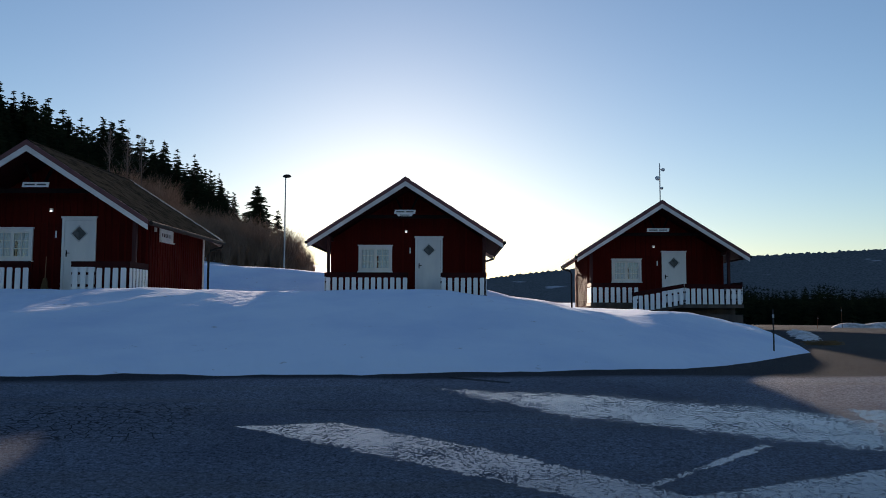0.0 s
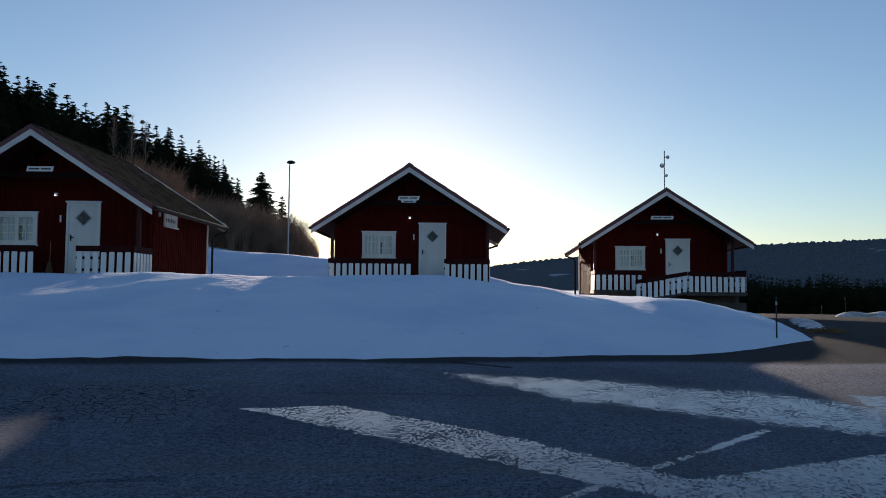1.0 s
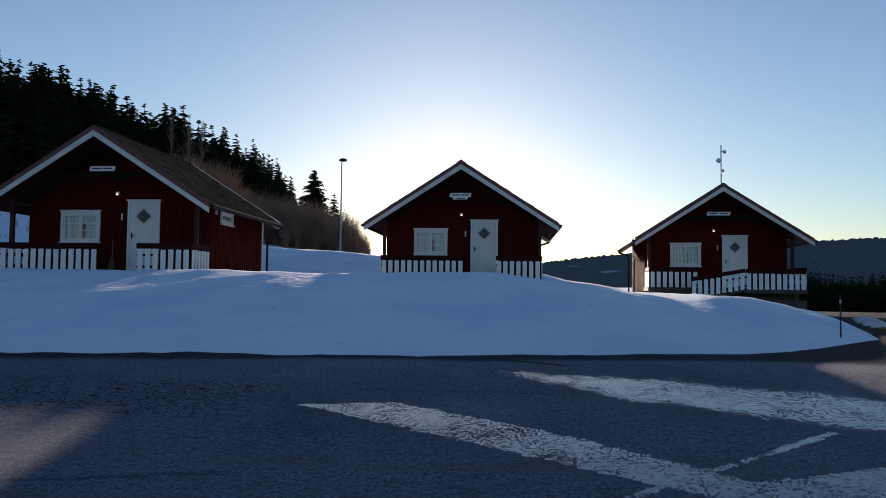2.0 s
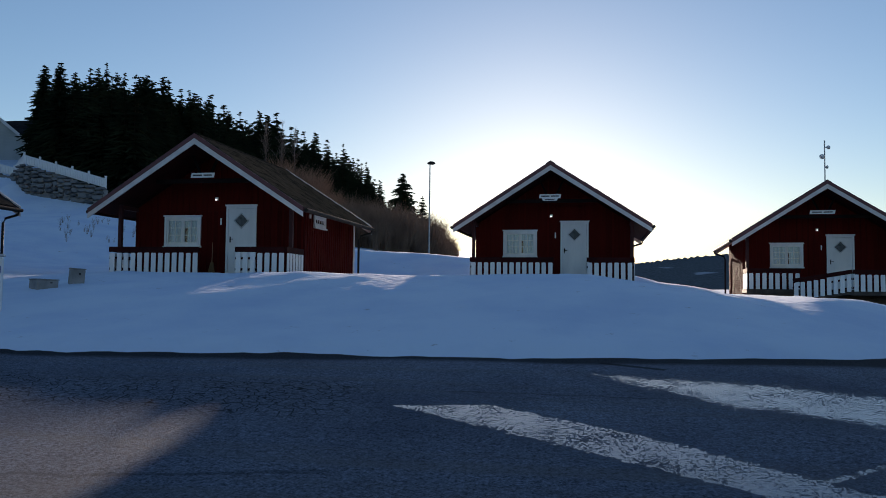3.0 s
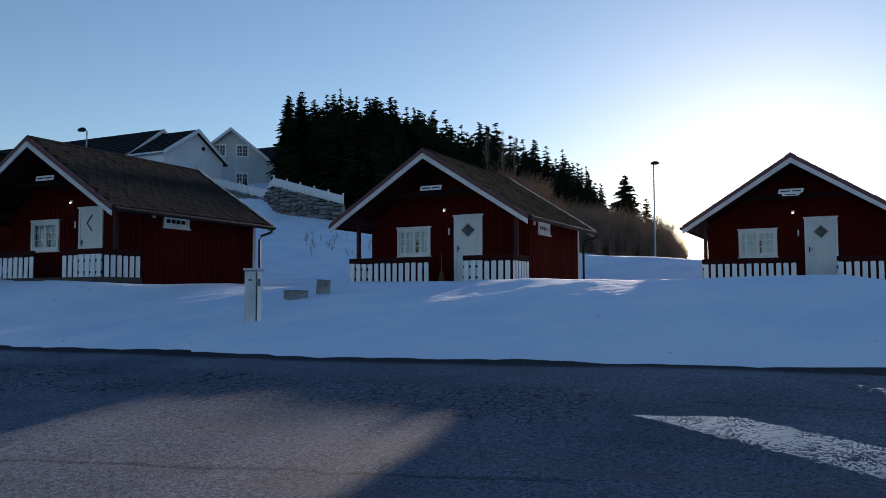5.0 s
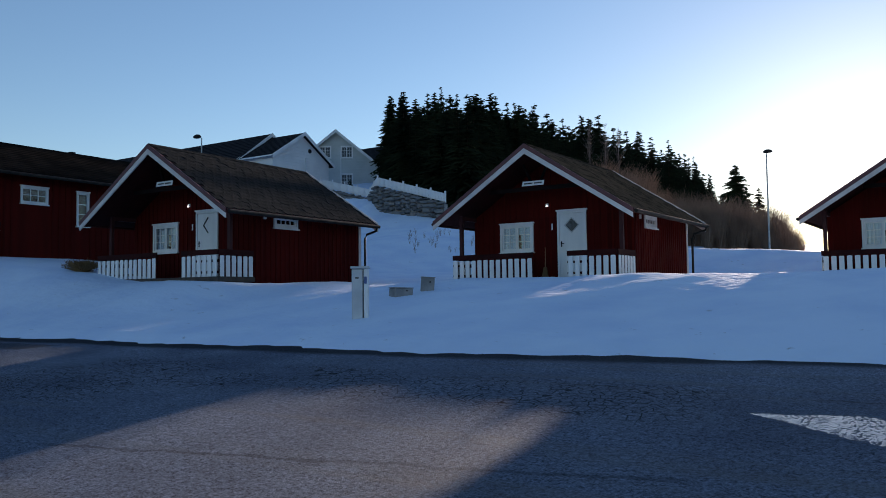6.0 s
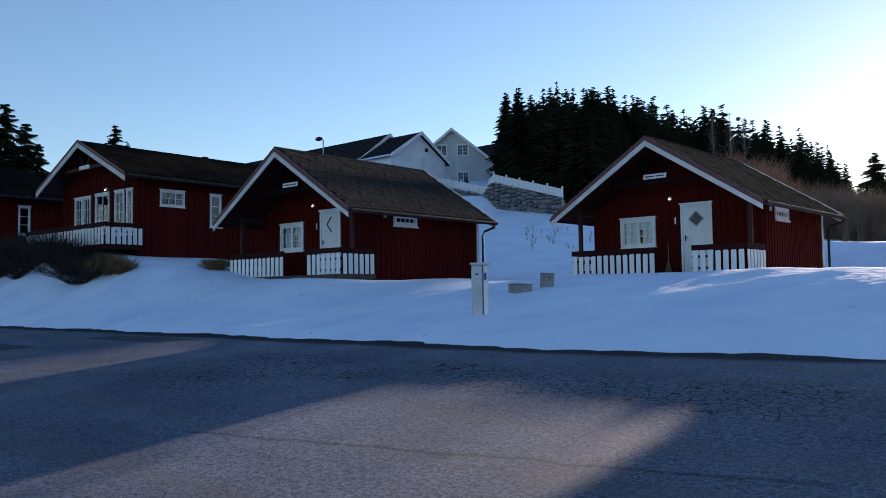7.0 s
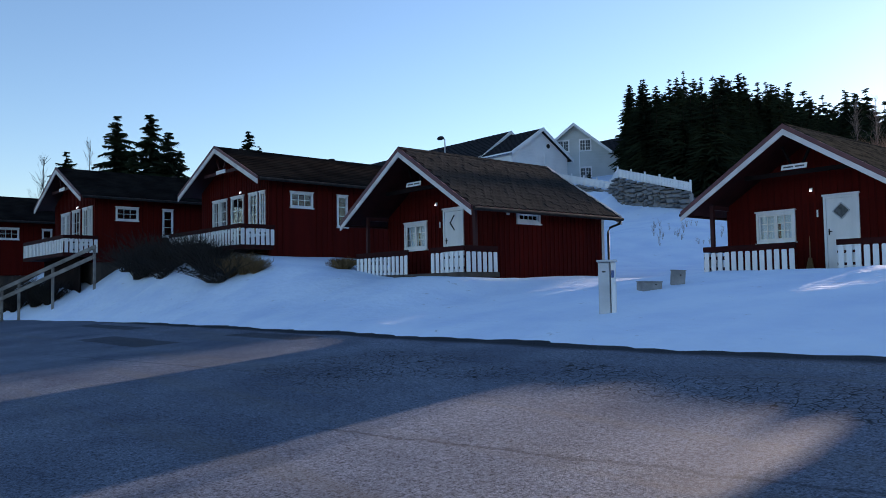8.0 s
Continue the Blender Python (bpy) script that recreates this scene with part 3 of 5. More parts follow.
def picket_run(parent, p, q, n, z0=0.0, z1=0.0, outward=-1):
    """n white pickets along the line p to q (local), whose feet go from z0 to z1, with rails behind them and a red board on top."""
    fence = new("fence")
    fence.parent = parent
    p, q = Vector((p[0], p[1], z0)), Vector((q[0], q[1], z1))
    d = q - p
    ang = math.atan2(d.y, d.x)
    for i in range(n):
        c = p + d * ((i + 0.5) / n)
        jit = random.uniform(-0.006, 0.006)
        piece("picket", PICKET, fence, at(c.x, c.y, c.z + jit, ang) @ Matrix.Rotation(random.uniform(-0.008, 0.008), 4, "Y"))
    nrm = Vector((-d.y, d.x, 0)).normalized() * -outward * 0.045
    for z in (0.13, 0.45):
        bm = bmesh.new()
        beam(bm, p + nrm + Vector((0, 0, z)), q + nrm + Vector((0, 0, z)), 0.045, 0.07)
        part("rail", bm, DEEPRED, fence, "dark red rail")
    bm = bmesh.new()
    beam(bm, p + nrm * 0.3 + Vector((0, 0, 0.70)), q + nrm * 0.3 + Vector((0, 0, 0.70)), 0.04, 0.15)
    part("top_board", bm, DEEPRED, fence, "dark red top board")
    return fence


def cabin(x, y, z, yaw, label, shingle_side, shingle_mat, fence="plain", diamond="full", sign_w=0.76, sign_two=False, tan_left=False):
    cab = thing("cabin", pose(x, y, z, 0, 0, yaw), label, "cabin", "row of small red cabins")
    P, d0, d1, w0, w1, wb, wt = CP, 0.27, 1.245, -1.76, -0.56, 0.866, 1.772
    base, top = -0.35, 1.93
    t = 0.13
    # front wall with the openings for door and window
    bm = boxes((-HW, w0, P, P + t, base, top), (w0, w1, P, P + t, base, wb), (w0, w1, P, P + t, wt, top), (w1, d0, P, P + t, base, top),
               (d0, d1, P, P + t, base, 0), (d1, HW, P, P + t, base, top))
    part("front_wall", weld(bm), RED, cab)
    bm = bmesh.new()
    gu = HW
    # gable above the wall, with the head of the door cut out of it
    prism(bm, [(-gu, top + 0.001), (d0, top + 0.001), (d0, 2.08), (d1, 2.08), (d1, top + 0.001), (gu, top + 0.001), (gu, roof_z(gu) - TH), (0, CH - TH - 0.02), (-gu, roof_z(gu) - TH)], P, P + t)
    part("front_gable", bm, RED, cab)
    # side walls; the right one has a small window
    sv0, sv1, sw0, sw1 = 2.45, 3.50, 1.52, 1.88
    wt2 = roof_z(HW) - TH - 0.01
    part("side_wall", weld(boxes((HW - t, HW - 0.001, P + t, sv0, base, wt2), (HW - t, HW - 0.001, sv0, sv1, base, sw0), (HW - t, HW - 0.001, sv0, sv1, sw1, wt2),
                            (HW - t, HW - 0.001, sv1, VB, base, wt2))), RED, cab)
    # tan_left: the sun on this wall is put into its colour
    part("side_wall", boxes((-HW + 0.001, -HW + t, P + t, VB, base, wt2)), TANWOOD if tan_left else RED, cab, "brown boards with grazing sun put into their colour" if tan_left else "")
    bm = bmesh.new()
    prism(bm, [(-HW, base), (HW, base), (HW, roof_z(HW) - TH), (0, CH - TH - 0.02), (-HW, roof_z(HW) - TH)], VB, VB + t)
    part("rear_wall", bm, RED, cab)
    part("floor_slab", boxes((-HW + t, HW - t, P + t, VB - 0.001, -0.12, 0.0)), DARKWOOD_AND_SHADE, cab)
    part("foundation", boxes((-HW + 0.12, HW - 0.12, P + 0.1, VB - 0.1, -2.2, base - 0.002)), CONC, cab)
    # battens over the board joints
    for side, off in ((1, 0.0), (-1, 0.0)):
        v = P + 0.10
        while v < VB:
            h1 = wt2
            if side == 1 and sv0 - 0.06 < v < sv1 + 0.06:
                piece("batten", BATTEN, cab, at(HW + 0.010, v, (base + sw0 - 0.08) / 2, 0, (0.022, 0.055, sw0 - 0.08 - base)))
            else:
                piece("batten", BATTEN, cab, at(side * (HW + 0.010), v, (base + h1) / 2, 0, (0.022, 0.055, h1 - base)))
            v += 0.205
    u = -HW + 0.12
    while u < HW:
        hi = roof_z(u) - TH - 0.03
        lo = base
        if w0 - 0.09 < u < w1 + 0.09:
            piece("batten", BATTEN, cab, at(u, P - 0.010, (lo + wb - 0.06) / 2, 0, (0.055, 0.022, wb - 0.06 - lo)))
            lo = wt + 0.06
        elif d0 - 0.09 < u < d1 + 0.09:
            lo = 2.16
        if hi > lo:
            piece("batten", BATTEN, cab, at(u, P - 0.010, (lo + hi) / 2, 0, (0.055, 0.022, hi - lo)))
        u += 0.205
    window_unit(cab, "window", w0, w1, wb, wt, P, label="white casement window with white curtains")
    window_unit(cab, "window", sv0, sv1, sw0, sw1, 0, cols=1, sub=(4, 1), facing="side", side_u=HW, curtain=False, label="small four-pane window under the eave")
    door_unit(cab, d0, d1, 2.08, P, diamond)
    # corner trim
    part("corner_board", boxes((HW - 0.10, HW + 0.024, VB - 0.02, VB + 0.10, base, wt2)), BARGE, cab, "pale corner board")
    # roof slabs
    n = math.hypot(CW / 2, CH - CE)
    for s in (1, -1):
        bm = bmesh.new()
        prism(bm, [(0, CH), (s * CW / 2, CE), (s * CW / 2, CE - 0.06), (s * (CW / 2 - 0.10), CE - 0.06 + 0.0), (0, CH - TH)], 0.05, CL - 0.05)
        part("roof_slab", bm, DEEPRED, cab, "dark red soffit boards and roof deck")
        part("eave_fascia", boxes((s * (CW / 2) - 0.012 * (s < 0), s * (CW / 2) + 0.012 * (s > 0), 0.05, CL - 0.05, CE - 0.13, CE + 0.005)), DARKRED, cab)
        bm = bmesh.new()
        tube(bm, [(s * (CW / 2 + 0.06), 0.10, CE - 0.07), (s * (CW / 2 + 0.06), CL - 0.02, CE - 0.075)], 0.055)
        part("gutter", bm, METAL, cab)
        # barge boards in front and behind: dark red over weathered white
        for v0, v1 in ((0.0, 0.048), (CL - 0.048, CL)):
            bm = bmesh.new()
            tp = 0.02 if v0 == 0.0 else 0.055
            prism(bm, [(0, CH + tp), (s * CW / 2, CE + tp), (s * CW / 2, CE - 0.12), (0, CH - 0.12)], v0, v1)
            part("barge_board", bm, BARGERED if v0 == 0.0 else BARGE, cab, "dark red upper barge board" if v0 == 0.0 else "pale rear barge board")
            bm = bmesh.new()
            prism(bm, [(0, CH - 0.122), (s * CW / 2, CE - 0.122), (s * (CW / 2), CE - 0.262), (0, CH - 0.285)], v0 + 0.008, v1 + 0.0)
            part("barge_board", bm, BARGE, cab, "pale weathered barge board")
        # shingles
        ang = math.atan2(CH - CE, CW / 2)
        rows, cols = int(n / 0.235), int((CL - 0.1) / 0.335)
        me = shingle_mesh(shingle_mat)
        frame_m = Matrix(((0, -s * math.cos(ang), s * math.sin(ang), 0), (s * 1, 0, 0, 0), (0, math.sin(ang), math.cos(ang), 0), (0, 0, 0, 1)))
        single = shingle_side == s
        verts, faces = [], []
        made = 0
        base_v = np.array([v.co for v in me.vertices])
        base_f = [list(p.vertices) for p in me.polygons]
        for r in range(rows):
            for c in range(cols + 1):
                vv = 0.06 + (c + 0.5 * (r % 2)) * 0.335
                if vv > CL - 0.36:
                    continue
                along = n - r * 0.235
                pu, pw = s * along * math.cos(ang), CH - along * math.sin(ang)
                m = Matrix.Translation((pu, vv + 0.16, pw + 0.004)) @ frame_m @ Matrix.Rotation(random.uniform(0.008, 0.022), 4, "X") @ Matrix.Diagonal((1, 1, random.uniform(1.0, 1.9), 1))
                if single and made < 300:
                    piece("shingle", me, cab, m)
                    made += 1
                else:
                    k = len(verts)
                    verts += [m @ Vector(b) for b in base_v]
                    faces += [[k + i for i in f] for f in base_f]
        if verts:
            ob = raw("shingle_field", [tuple(v) for v in verts], faces, shingle_mat, cab)
            ob["kind"] = "stuff"
    bm = bmesh.new()
    for s in (1, -1):
        prism(bm, [(0, CH + 0.045), (s * 0.16, CH + 0.045 - 0.16 * SL), (s * 0.16, CH + 0.03 - 0.16 * SL), (0, CH + 0.03)], 0.03, CL - 0.03)
    part("ridge_cap", bm, shingle_mat, cab)
    # downpipes at the rear corners
    for s in (1, -1):
        bm = bmesh.new()
        tube(bm, [(s * (CW / 2 + 0.06), CL - 0.15, CE - 0.10), (s * (CW / 2 + 0.03), CL - 0.16, CE - 0.22), (s * (HW + 0.22), CL - 0.22, CE - 0.34), (s * (HW + 0.16), CL - 0.24, CE - 0.48), (s * (HW + 0.16), CL - 0.24, -0.35)], 0.04)
        part("downpipe", bm, METAL, cab)
    # porch: deck, posts, truss, fence
    part("porch_deck", boxes((-HW - 0.05, HW + 0.05, 0.22, P - 0.002, -0.14, -0.02)), DARKWOOD_AND_SHADE, cab, "dark deck of the porch")
    for i in range(11):
        u0 = -HW - 0.05 + i * 0.509
        piece("deck_board", BATTEN_DARK, cab, at(u0 + 0.2545, 0.22 + (P - 0.23) / 2, -0.008, 0, (0.495, P - 0.23, 0.022)))
    part("porch_skirt", boxes((-HW - 0.03, HW + 0.03, 0.26, 0.30, -1.0, -0.142)), DARKWOOD_AND_SHADE, cab)
    for s in (1, -1):
        pb = boxes((s * 2.70 - 0.055, s * 2.70 + 0.055, 0.70, 0.81, -0.02, roof_z(2.70) - TH - 0.0), bevel=0.006)
        part("porch_post", pb, DARKRED, cab)
        bm = bmesh.new()
        beam(bm, (s * 2.70, 0.755, roof_z(2.70) - TH - 0.07), (s * 2.70, P, roof_z(2.70) - TH - 0.07), 0.09, 0.12)
        part("porch_plate", bm, DARKRED, cab)
    bm = bmesh.new()
    ub = (CH - TH - 2.78) / SL
    beam(bm, (-ub, 0.755, 2.74), (ub, 0.755, 2.74), 0.07, 0.12)
    part("tie_beam", bm, BEAM_AND_SHADE, cab)
    for s in (1, -1):
        bm = bmesh.new()
        beam(bm, (s * 0.10, 0.755, 2.82), (s * 0.42, 0.755, roof_z(0.42) - TH - 0.02), 0.06, 0.07, up=(0, 1, 0))
        part("strut", bm, BEAM_AND_SHADE, cab)
    # sign with writing too small to read
    sg = new("sign")
    sg.parent = cab
    sg.matrix_local = Matrix.Translation((-0.05, 0.68, 2.90))
    sg["label"] = "narrow white name board"
    bm = bmesh.new()
    hw = sign_w / 2
    prism(bm, [(-hw, -0.07), (hw - 0.03, -0.07), (hw, 0.07), (-hw + 0.03, 0.07)], -0.015, 0.0)
    if sign_two:
        prism(bm, [(-hw * 0.65, -0.155), (hw * 0.62, -0.155), (hw * 0.72, -0.072), (-hw * 0.75, -0.072)], -0.015, 0.0)
    part("board", bm, WHITE, sg)
    bm = boxes((-hw * 0.8, -hw * 0.05, -0.018, -0.0155, -0.02, 0.02), (hw * 0.08, hw * 0.78, -0.018, -0.0155, -0.02, 0.02))
    if sign_two:
        box(bm, -hw * 0.45, hw * 0.4, -0.018, -0.0155, -0.13, -0.10)
    part("lettering", bm, INK, sg)
    # wall lamp, number plate as a plain bar
    lamp = new("wall_lamp")
    lamp.parent = cab
    lamp.matrix_local = Matrix.Translation((-0.06, P, 2.28))
    part("lamp_base", boxes((-0.05, 0.05, -0.05, -0.001, -0.02, 0.08), bevel=0.01), WHITE, lamp)
    bm = bmesh.new()
    bmesh.ops.create_uvsphere(bm, u_segments=10, v_segments=8, radius=0.018)
    bmesh.ops.translate(bm, verts=bm.verts, vec=(0, -0.075, -0.005))
    part("lamp_globe", bm, BULB, lamp)
    part("number_plate", boxes((0.05, 0.11, P - 0.012, P - 0.002, 1.52, 1.72)), WHITE, cab, "plain white bar")
    part("vent_box", boxes((HW + 0.001, HW + 0.05, 2.0, 2.12, 1.74, 1.86), bevel=0.006), BARGE, cab, "small pale vent box under the eave")
    if fence == "plain":
        picket_run(cab, (-2.74, 0.28), (0.10, 0.28), 13)
        picket_run(cab, (1.20, 0.28), (2.72, 0.28), 7)
        picket_run(cab, (2.76, 0.30), (2.76, 1.62), 6)
        picket_run(cab, (-2.76, 1.62), (-2.76, 0.30), 6)
    else:
        picket_run(cab, (-2.74, 0.28), (-0.9, 0.28), 8, 0.0, 0.0)
        picket_run(cab, (-1.35, -0.75), (0.60, -0.75), 9, -0.40, -0.06)
        picket_run(cab, (0.62, -0.75), (2.76, -0.75), 10, -0.06, -0.10)
        picket_run(cab, (2.78, -0.73), (2.78, 1.60), 10)
        picket_run(cab, (-2.76, 1.62), (-2.76, 0.30), 6)
        part("porch_deck", boxes((0.55, HW + 0.05, -0.78, 0.21, -0.20, -0.06)), DARKWOOD_AND_SHADE, cab)
        bm = bmesh.new()
        beam(bm, (-1.4, -0.25, -0.47), (0.55, -0.25, -0.12), 1.0, 0.08)
        part("ramp", bm, DARKWOOD_AND_SHADE, cab, "dark boarded ramp up to the porch")
        part("porch_skirt", boxes((-1.2, HW + 0.03, -0.72, -0.68, -1.4, -0.45)), DARKWOOD_AND_SHADE, cab)
    return cab


_b = bmesh.new()
bmesh.ops.create_cube(_b, size=1.0)
BATTEN_DARK = shared("deck_board", _b, DARKWOOD_AND_SHADE)

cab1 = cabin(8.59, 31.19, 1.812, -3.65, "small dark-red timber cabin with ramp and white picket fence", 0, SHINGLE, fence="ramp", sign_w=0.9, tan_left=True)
cab2 = cabin(-1.291, 26.989, 2.009, -0.75, "small dark-red timber cabin with white door, standing in snow", 0, SHINGLE, sign_two=True)
cab3 = cabin(-11.147, 21.117, 2.024, -0.54, "small red timber cabin with lichened shingle roof and white porch", 1, MOSSY)
cab4 = cabin(-20.549, 15.011, 2.166, 1.08, "small red timber cabin with grey shingle roof and white picket porch", 1, SHINGLE, diamond="chevron")


# broom leaning on the wall of the third cabin
broom = thing("broom", pose(-11.147, 21.117, 2.024, 0, 0, -0.54) @ pose(-0.16, CP - 0.06, 0.0, -3, 0, 0), "thin brown broom leaning on the cabin wall", "broom")
bm = bmesh.new()
tube(bm, [(0, 0, 0.36), (0, 0, 1.30)], 0.014)
part("handle", bm, TANWOOD, broom)
bm = bmesh.new()
prism(bm, [(-0.12, 0.0), (0.12, 0.0), (0.04, 0.37), (-0.04, 0.37)], -0.03, 0.03)
part("bristle", bm, DRYGRASS, broom)


def snow_at(x, y):
    return float(max(snow_z(x, y), ground_z(x, y)))


# ---- larger red cabins higher up the bank ----
def tall_window(parent, u0, u1, w0, w1, y, facing="front", side_u=0.0, sub=(2, 3)):
    return window_unit(parent, "window", u0, u1, w0, w1, y, cols=1, sub=sub, facing=facing, side_u=side_u, curtain=False, label="white muntined window", c=0.05, e=0.032)


def wall_with_holes(x0, x1, z0, z1, y0, y1, holes, side=False):
    """Boxes of a wall along x (or along y at x = y0..y1 if side) round rectangular holes (a, b, c, d) sorted by a, not overlapping in a."""
    bs = []
    a = x0
    for h0, h1, k0, k1 in sorted(holes):
        bs += [(a, h0, z0, z1), (h0, h1, z0, k0), (h0, h1, k1, z1)]
        a = h1
    bs.append((a, x1, z0, z1))
    bm = bmesh.new()
    for p0, p1, q0, q1 in bs:
        if p1 - p0 > 0.01 and q1 - q0 > 0.01:
            box(bm, *((y0, y1, p0, p1, q0, q1) if side else (p0, p1, y0, y1, q0, q1)))
    return weld(bm)


def lodge(x, y, z, yaw, label, W=7.1, L=13.0, H=4.2, E=2.55):
    lod = thing("lodge", pose(x, y, z, 0, 0, yaw), label, "cabin", "larger red cabins on the bank")
    P, hw, t, base = 0.85, W / 2 - 0.6, 0.14, -0.4
    sl = (H - E) / (W / 2)
    rz_ = lambda u: H - abs(u) * sl
    top = rz_(hw) - 0.2
    front = [(-1.80, -1.20, 0.75, 2.12), (-1.12, -0.52, 0.75, 2.12), (-0.12, 0.95, 0.02, 2.14), (1.40, 2.08, 0.45, 2.14), (2.25, 2.68, 0.45, 2.14)]
    part("front_wall", wall_with_holes(-hw, hw, base, top, P, P + t, front), RED, lod)
    bm = bmesh.new()
    prism(bm, [(-hw, top + 0.001), (hw, top + 0.001), (0, H - 0.22)], P, P + t)
    part("front_gable", bm, RED, lod)
    sidew = [(1.78, 2.82, 1.55, 2.15), (3.98, 4.50, 0.85, 2.15)]
    part("side_wall", wall_with_holes(P + t, L - 0.5, base, top, hw - t, hw - 0.001, sidew, side=True), RED, lod)
    part("side_wall", boxes((-hw + 0.001, -hw + t, P + t, L - 0.5, base, top)), RED, lod)
    bm = bmesh.new()
    prism(bm, [(-hw, base), (hw, base), (hw, top), (0, H - 0.22), (-hw, top)], L - 0.5, L - 0.36)
    part("rear_wall", bm, RED, lod)
    part("floor_slab", boxes((-hw + t, hw - t, P + t, L - 0.51, -0.12, 0)), DARKWOOD_AND_SHADE, lod)
    # concrete, coloured dark for the shade it stands in
    part("foundation", boxes((-hw + 0.1, hw - 0.1, P, L - 0.6, -3.0, base - 0.002)), DARKWOOD_AND_SHADE, lod)
    for i, (a, b, c, d) in enumerate(front):
        tall_window(lod, a, b, c, d, P, sub=(2, 4) if d - c > 1.5 else (2, 3))
    for a, b, c, d in sidew:
        tall_window(lod, a, b, c, d, 0, facing="side", side_u=hw, sub=(3, 2) if b - a > 1 else (1, 3))
    v = P + 0.1
    while v < L - 0.5:
        if not any(a - 0.08 < v < b + 0.08 for a, b, c, d in sidew):
            piece("batten", BATTEN, lod, at(hw + 0.01, v, (base + top) / 2, 0, (0.022, 0.06, top - base)))
        v += 0.26
    u = -hw + 0.1
    while u < hw:
        hit = [h for h in front if h[0] - 0.08 < u < h[1] + 0.08]
        lo = hit[0][3] + 0.1 if hit else base
        piece("batten", BATTEN, lod, at(u, P - 0.01, (lo + rz_(u) - 0.25) / 2, 0, (0.055, 0.022, rz_(u) - 0.25 - lo)))
        u += 0.21
    for s in (1, -1):
        bm = bmesh.new()
        prism(bm, [(0, H), (s * W / 2, E), (s * W / 2, E - 0.08), (0, H - 0.2)], 0.05, L - 0.05)
        part("roof_slab", bm, DARKRED, lod)
        bm = bmesh.new()
        rows = 15
        for r in range(rows):
            a, b = r / rows, (r + 1) / rows
            prism(bm, [(s * W / 2 * a, H - (H - E) * a + 0.012), (s * W / 2 * b, H - (H - E) * b + 0.03), (s * W / 2 * b, H - (H - E) * b + 0.004), (s * W / 2 * a, H - (H - E) * a + 0.004)], 0.04, L - 0.04)
        part("roof_felt", bm, FELT, lod, "dark roofing felt in courses")["kind"] = "stuff"
        bm = bmesh.new()
        tube(bm, [(s * (W / 2 + 0.06), 0.1, E - 0.07), (s * (W / 2 + 0.06), L - 0.1, E - 0.08)], 0.06)
        part("gutter", bm, METAL, lod)
        bm = bmesh.new()
        prism(bm, [(0, H + 0.03), (s * W / 2, E + 0.03), (s * W / 2, E - 0.08), (0, H - 0.08)], 0.0, 0.048)
        part("barge_board", bm, BARGERED, lod)
        bm = bmesh.new()
        prism(bm, [(0, H - 0.082), (s * W / 2, E - 0.082), (s * W / 2, E - 0.27), (0, H - 0.27)], 0.008, 0.048)
        part("barge_board", bm, BARGE, lod, "pale weathered barge board")
    bm = bmesh.new()
    beam(bm, (-1.6, 0.35, 3.15), (1.6, 0.35, 3.15), 0.07, 0.12)
    part("tie_beam", bm, DARKRED, lod)
    for s in (1, -1):
        bm = bmesh.new()
        beam(bm, (s * 0.12, 0.35, 3.2), (s * 0.5, 0.35, rz_(0.5) - 0.22), 0.06, 0.07, up=(0, 1, 0))
        part("strut", bm, DARKRED, lod)
    part("name_board", boxes((-0.4, 0.4, 0.29, 0.31, 3.10, 3.25)), WHITE, lod, "small white name board")
    part("porch_deck", boxes((-hw - 0.1, hw + 0.35, -0.6, P - 0.002, -0.16, -0.01)), DEEPRED, lod)
    # black sheet standing for the shade under the open deck
    part("porch_skirt", boxes((-hw, hw - 0.4, 0.35, 0.40, -2.2, -0.165)), BEAM_AND_SHADE, lod)
    picket_run(lod, (-hw - 0.1, -0.58), (hw + 0.33, -0.58), 27)
    picket_run(lod, (hw + 0.35, -0.56), (hw + 0.35, 0.9), 7)
    bm = bmesh.new()
    bmesh.ops.create_uvsphere(bm, u_segments=10, v_segments=8, radius=0.023)
    bmesh.ops.translate(bm, verts=bm.verts, vec=(0.75, P - 0.1, 2.25))
    part("lamp_globe", bm, BULB, lod, "lit white globe")
    part("lamp_base", boxes((0.70, 0.80, P - 0.06, P - 0.024, 2.25, 2.33)), WHITE, lod)
    bm = bmesh.new()
    tube(bm, [(-0.4, 6.0, H - 0.3), (-0.4, 6.0, H + 0.06), (-0.4, 6.0, H + 0.065), (-0.4, 6.0, H + 0.12)], 0.15)
    part("vent_pipe", bm, METAL, lod)
    return lod


lodge(-31.3, 13.66, 3.50, 2.0, "long dark-red timber cabin with tall white windows and fenced deck", L=12.5)
lodge(-41.2, 10.1, 3.62, 2.0, "dark-red timber cabin in shade with a white picket deck", L=10.5)
lodge(-51.5, 7.2, 3.30, 2.0, "dark-red timber cabin at the end of the row", L=10.5)

# antenna mast on the first cabin's ridge
mast = thing("antenna_mast", pose(8.59 + 0.05, 31.19 + 0.5, 1.812 + CH - 0.05, 0, 0, 0), "thin grey antenna mast with small dishes on a cabin ridge", "antenna")
bm = bmesh.new()
tube(bm, [(0, 0, 0.05), (0, 0, 1.62)], 0.022)
part("pole", bm, GALV, mast)
